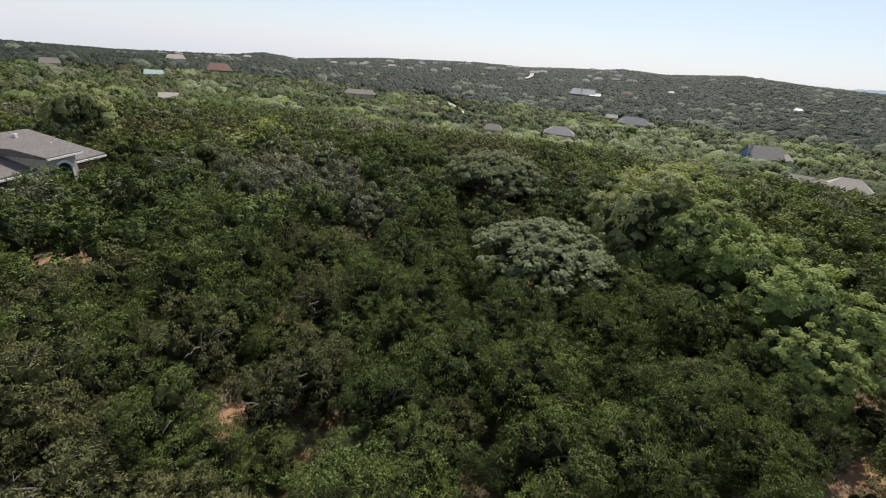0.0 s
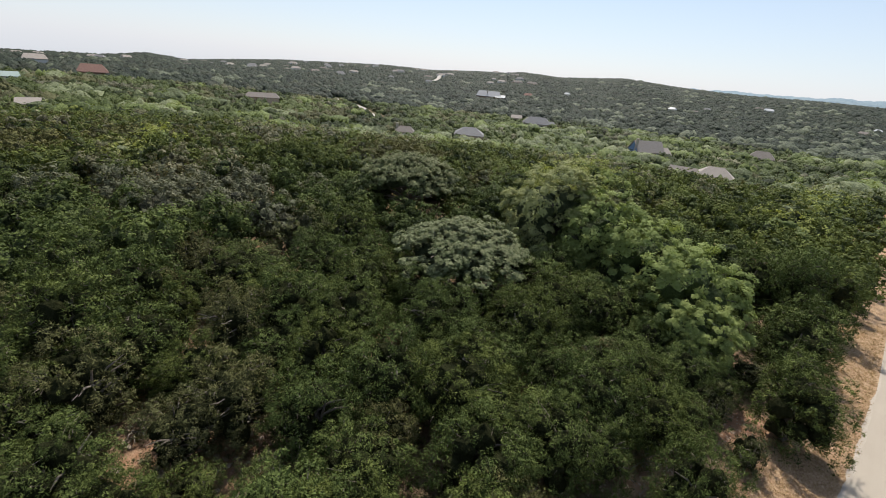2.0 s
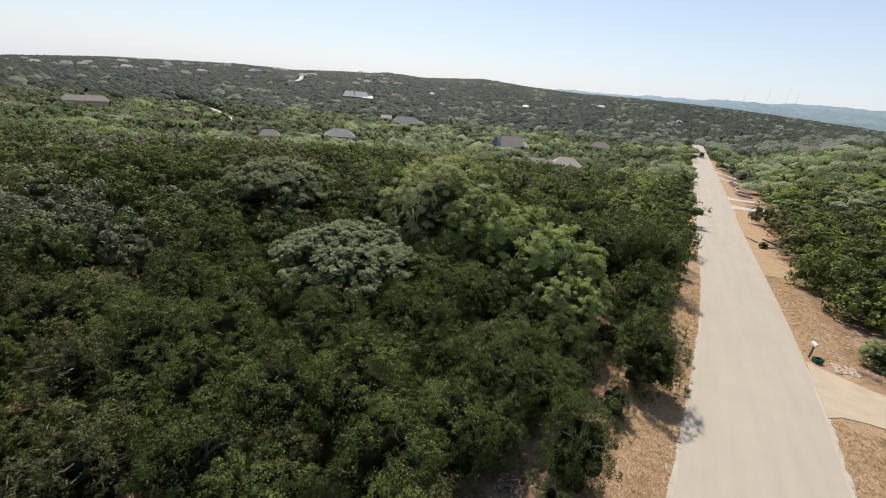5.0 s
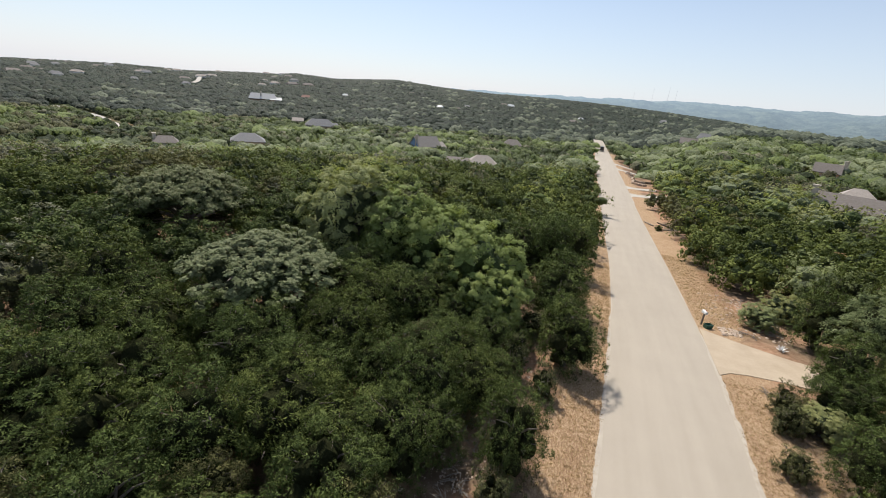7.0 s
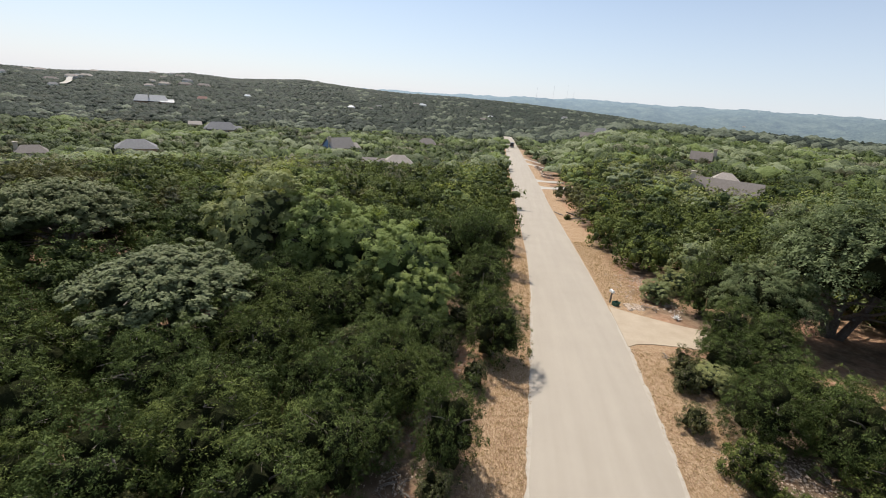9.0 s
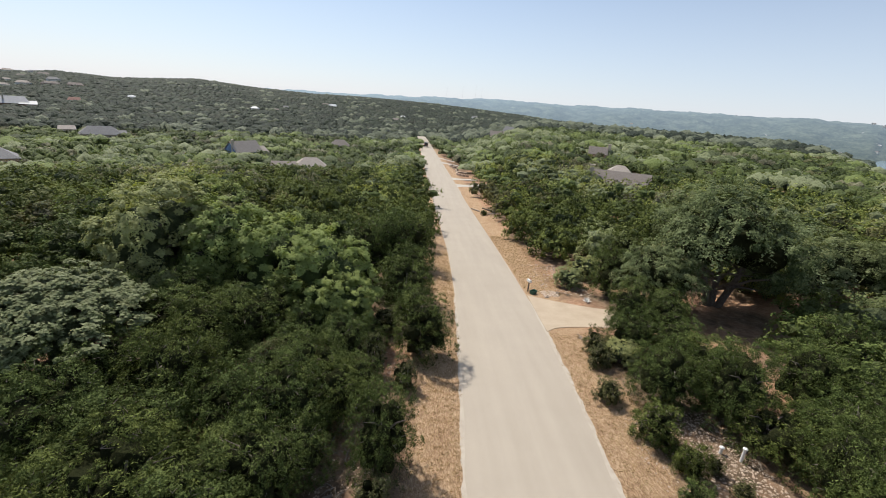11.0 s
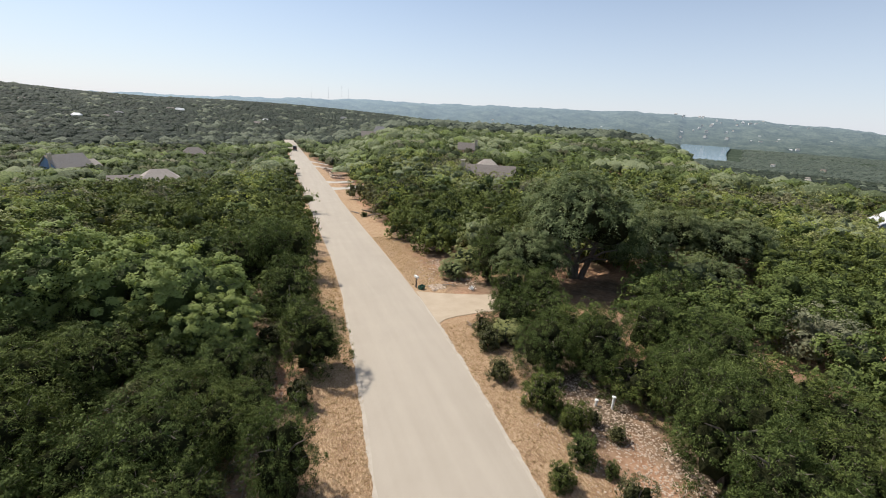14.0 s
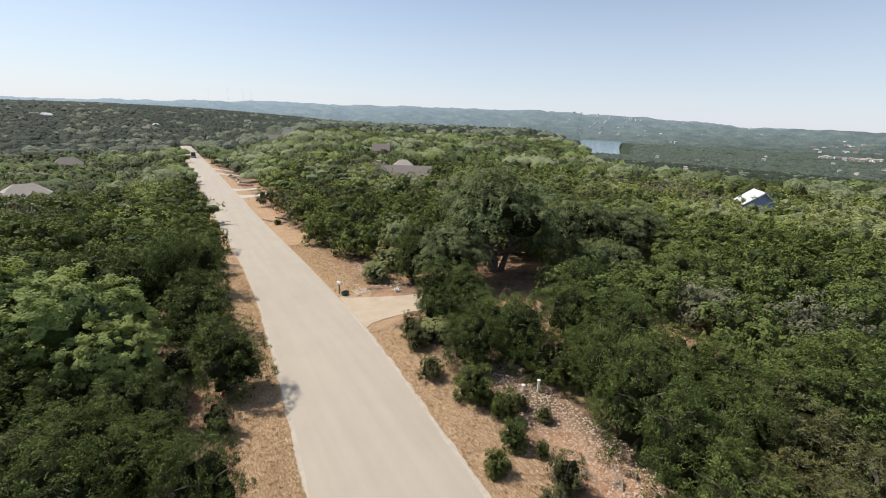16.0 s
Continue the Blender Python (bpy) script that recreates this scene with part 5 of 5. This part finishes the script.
def rubble(count, x0, x1, y0, y1, name, small=0.03, big=0.16):
    """Loose limestone lumps lying on the soil."""
    x, y = rng.uniform(x0, x1, count), rng.uniform(y0, y1, count)
    off = np.abs(x - road_x(y)) - ROAD_W / 2
    keep = (off > 1.6) & (np.array([noise.noise((a * 0.35, b * 0.35, 4.0)) for a, b in zip(x, y)]) > -0.6)
    x, y = x[keep], y[keep]
    n = len(x)
    v0, f0 = ball(1)
    size = rng.uniform(small ** 0.5, big ** 0.5, n) ** 2
    v = v0[None] * rng.uniform(0.6, 1.25, (n, len(v0), 1)) * size[:, None, None] * np.array([1, 1, 0.6])
    v = v + np.stack([x, y, land(x, y) + size * 0.2], 1)[:, None]
    f = (f0[None] + (np.arange(n) * len(v0))[:, None, None]).reshape(-1, 3)
    ob = link(name, mesh_of(name, v.reshape(-1, 3), f, [STONE], False))
    tagged(ob, "loose pale limestone rubble on reddish soil", "stones", kind="stuff")


rubble(6500, 11.2, 17.0, 5, 19, "stones", 0.012, 0.075)
rubble(1600, -5, -0.3, 9, 24, "stones", 0.012, 0.07)
rubble(900, -26, -12, -8, 8, "stones", 0.03, 0.22)
rubble(300, 12, 17, 36, 46, "stones")
rubble(110, 11.9, 13.4, 35.4, 37.0, "stones", 0.06, 0.24)


def dead_branch(x, y, size, turn):
    """A fallen bare bough with its side twigs."""
    v, f = [], []
    for _ in range(7):
        w = turn + random.gauss(0, 0.7)
        a = Vector((random.uniform(-.3, .3), random.uniform(-.3, .3), random.uniform(0.03, 0.15))) * size
        b = a + Vector((math.cos(w), math.sin(w), random.uniform(0.0, 0.35))) * size * random.uniform(0.5, 1.0)
        tube(v, f, [a, a.lerp(b, 0.5) + Vector((0, 0, 0.08 * size)), b], [0.035 * size, 0.025 * size, 0.008 * size], 5)
        c = a.lerp(b, 0.6)
        e = c + Vector((math.cos(w + 0.8), math.sin(w + 0.8), 0.3)) * size * 0.35
        tube(v, f, [c, e], [0.015 * size, 0.005 * size], 4)
    ob = link("fallen_branch", mesh_of("fallen_branch", v, f, [DEADWOOD], True))
    ob.location = (x, y, float(land(x, y)))
    tagged(ob, "bleached grey fallen branch with bare twigs", "branch", "fallen branches")


random.seed(5)
for x, y, size in ((-3.0, 13.2, 1.3), (-2.4, 14.6, 1.0), (-3.6, 15.4, 1.4), (-2.9, 11.8, 1.2), (-4.2, 17.5, 1.1), (-2.2, 18.8, 0.9), (-2.6, 12.6, 1.2), (-2.3, 11.2, 1.3), (-3.1, 16.6, 1.1), (-2.7, 10.2, 1.2), (13.4, 10.2, 1.4), (12.6, 9.6, 1.1),
                   (14.6, 8.6, 1.2), (19.5, 9.8, 1.3), (20.8, 6.5, 1.5), (22.0, 12.0, 1.2), (-17.5, 0.5, 1.4), (-19.5, -2.0, 1.3), (-16.2, 2.6, 1.1), (14.5, 36.0, 1.0), (12.6, 27.0, 1.0), (13.6, 36.6, 1.2), (16.0, 37.2, 1.3)):
    dead_branch(x, y, size * 0.7, random.uniform(0, 6.28))


def fallen_tree(x, y):
    """A leaning dead trunk and felled logs beside the verge."""
    v, f = [], []
    tube(v, f, [(0, 0, -0.2), (0.1, 0.0, 0.8), (0.5, 0.1, 1.6), (1.1, 0.1, 2.0)], [0.32, 0.28, 0.22, 0.12], 8)
    tube(v, f, [(-2.4, -0.6, 0.9), (-0.4, 0.1, 0.25), (1.8, 0.8, 0.2)], [0.1, 0.16, 0.18], 7)
    ob = link("dead_tree", mesh_of("dead_tree", v, f, [BARK], True))
    ob.location = (x, y, float(land(x, y)))
    tagged(ob, "bent dead trunk with a felled log beside it", "dead tree")
    for dx, dy, w, ln in ((-1.5, -2.0, 0.5, 3.2), (0.8, -3.2, -0.3, 3.6), (-2.6, 1.2, 2.2, 2.4)):
        v, f = [], []
        tube(v, f, [(0, 0, 0.12), (math.cos(w) * ln, math.sin(w) * ln, 0.14)], [0.13, 0.09], 7)
        ob = link("log", mesh_of("log", v, f, [DEADWOOD], True))
        ob.location = (x + dx, y + dy, float(land(x + dx, y + dy)))
        tagged(ob, "bleached log lying on dry grass", "log", "logs")


fallen_tree(14.2, 79)


def mailbox(x, y):
    base = new("mailbox")
    base.matrix_world = pose(x, y, float(land(x, y)), 0, 0, 20)
    tagged(base, "white mailbox on a dark timber post beside the drive", "mailbox")
    part("post", box(-0.05, 0.05, -0.05, 0.05, -0.3, 1.05), BARK, base)
    bm = bmesh.new()
    rings = []
    for yy in (-0.26, 0.26):
        rings.append([bm.verts.new((0.11 * math.cos(w), yy, 1.18 + 0.11 * math.sin(w))) for w in [math.pi * k / 8 for k in range(9)]] + [bm.verts.new((-0.11, yy, 1.05)), bm.verts.new((0.11, yy, 1.05))])
    for r in rings:
        bm.faces.new(r)
    for i in range(11):
        j = (i + 1) % 11
        bm.faces.new((rings[0][i], rings[0][j], rings[1][j], rings[1][i]))
    b = part("body", bm, WHITE_PLASTIC, base)
    part("flag", box(0.112, 0.13, 0.02, 0.06, 1.15, 1.36), RED_LENS, b, "small red flag")


mailbox(10.75, 36.8)


def crate(x, y):
    base = new("recycling_crate")
    base.matrix_world = pose(x, y, float(land(x, y)) + 0.03, 0, 0, 30)
    tagged(base, "dark green plastic recycling crate on the verge", "crate")
    bm = bmesh.new()
    lo = [bm.verts.new(p) for p in ((-0.26, -0.18, 0), (0.26, -0.18, 0), (0.26, 0.18, 0), (-0.26, 0.18, 0))]
    hi = [bm.verts.new((v.co.x * 1.15, v.co.y * 1.15, 0.36)) for v in lo]
    inn = [bm.verts.new((v.co.x * 1.05, v.co.y * 1.05, 0.36)) for v in lo]
    bot = [bm.verts.new((v.co.x * 0.92, v.co.y * 0.92, 0.03)) for v in lo]
    bm.faces.new(lo)
    bm.faces.new(bot)
    for i in range(4):
        j = (i + 1) % 4
        bm.faces.new((lo[i], lo[j], hi[j], hi[i]))
        bm.faces.new((hi[i], hi[j], inn[j], inn[i]))
        bm.faces.new((inn[i], inn[j], bot[j], bot[i]))
    part("body", bm, GREEN_PLASTIC, base)
    part("rim", box(-0.31, 0.31, -0.225, -0.208, 0.3, 0.37), GREEN_PLASTIC, base)


crate(11.1, 36.2)


def spiky_object(x, y):
    """A rosette of stiff pale blades, standing in for an unidentified small white object."""
    v, f = [], []
    for k in range(17):
        w, up = k * 2.4, 0.25 + 0.9 * (k / 17)
        d = Vector((math.cos(w) * math.cos(up), math.sin(w) * math.cos(up), math.sin(up)))
        side = Vector((-math.sin(w), math.cos(w), 0)) * 0.05
        n = len(v)
        v += [d * 0.04 - side, d * 0.04 + side, d * 0.24 + side * 1.1 + Vector((0, 0, 0.02)), d * 0.24 - side * 1.1 + Vector((0, 0, 0.02)), d * 0.52]
        f += [(n, n + 1, n + 2), (n, n + 2, n + 3), (n + 3, n + 2, n + 4)]
    ob = link("spiky_object", mesh_of("spiky_object", v, f, [WHITE_PLASTIC], False))
    ob.location = (x, y, float(land(x, y)))
    tagged(ob, "small white spiky object beside the driveway", "plant")


spiky_object(15.6, 34.5)


def marker_post(x, y, h, label):
    base = new("marker_post")
    base.location = (x, y, float(land(x, y)))
    tagged(base, label, "post", "marker posts")
    bm = bmesh.new()
    bmesh.ops.create_cone(bm, cap_ends=True, segments=12, radius1=0.075, radius2=0.07, depth=h + 0.3, matrix=Matrix.Translation((0, 0, h / 2 - 0.15)))
    part("pipe", bm, WHITE_PLASTIC, base)
    bm = bmesh.new()
    bmesh.ops.create_uvsphere(bm, u_segments=12, v_segments=6, radius=0.12, matrix=Matrix.Translation((0, 0, h)) @ Matrix.Diagonal((1, 1, 0.6, 1)))
    part("cap", bm, WHITE_PLASTIC, base)


marker_post(16.1, 15.5, 0.75, "white plastic pipe post with a rounded cap")
marker_post(15.4, 16.0, 0.35, "short white plastic pipe post with a cap")


def truck(x, y):
    """A dark boxy truck driving off along the road, seen from behind."""
    base = new("truck")
    base.matrix_world = pose(x, y, float(eased(y, ROAD_Y, ROAD_Z)) + 0.1, 0, 0, 1) @ Matrix.Diagonal((1.25, 1.25, 1.4, 1))
    tagged(base, "black boxy delivery truck on the road", "truck")
    bm = bmesh.new()
    prof = ((-2.5, 0.45), (-2.55, 1.0), (-2.45, 2.25), (-2.2, 2.4), (0.9, 2.4), (1.7, 1.45), (2.55, 1.2), (2.65, 0.45))
    sides = [[bm.verts.new((s * (0.98 if z < 1.3 else 0.86), yy, z)) for yy, z in prof] for s in (-1, 1)]
    bm.faces.new(sides[0]), bm.faces.new(sides[1][::-1])
    for i in range(8):
        j = (i + 1) % 8
        bm.faces.new((sides[0][i], sides[0][j], sides[1][j], sides[1][i]))
    body = part("body", bm, BLACK, base)
    part("rear_window", box(-0.72, 0.72, -2.56, -2.48, 1.4, 2.05), PANE, body)
    part("bumper", box(-0.95, 0.95, -2.68, -2.5, 0.45, 0.65), CHROME, base)
    for s in (-1, 1):
        part("tail_light", box(s * 0.88 - 0.07, s * 0.88 + 0.07, -2.6, -2.5, 0.95, 1.35), RED_LENS, base)
        part("side_window", box(s * 0.93 - 0.04, s * 0.93 + 0.04, -0.4, 0.9, 1.4, 2.0), PANE, body)
        for wy in (-1.6, 1.6):
            bm = bmesh.new()
            bmesh.ops.create_cone(bm, cap_ends=True, segments=18, radius1=0.36, radius2=0.36, depth=0.24, matrix=pose(s * 0.85, wy, 0.36, 0, 90, 0))
            w = part("wheel", bm, RUBBER, base)
            bm = bmesh.new()
            bmesh.ops.create_cone(bm, cap_ends=True, segments=14, radius1=0.2, radius2=0.2, depth=0.27, matrix=pose(s * 0.85, wy, 0.36, 0, 90, 0))
            part("rim", bm, CHROME, w)


truck(2.0, 306)


def mast(az, r, h):
    x, y = r * math.sin(radians(az)), r * math.cos(radians(az))
    v, f = [], []
    tube(v, f, [(0, 0, -20), (0, 0, h)], [0.7, 0.4], 6)
    ob = link("radio_mast", mesh_of("radio_mast", v, f, [CHROME], True))
    ob.location = (x, y, float(land(x, y)))
    tagged(ob, "slender grey radio mast on the far hills", "mast", "radio masts")


for az, r, h in ((2.6, 4300, 105), (4.6, 4250, 120), (6.2, 4300, 130), (7.0, 4350, 110)):
    mast(az, r, h)
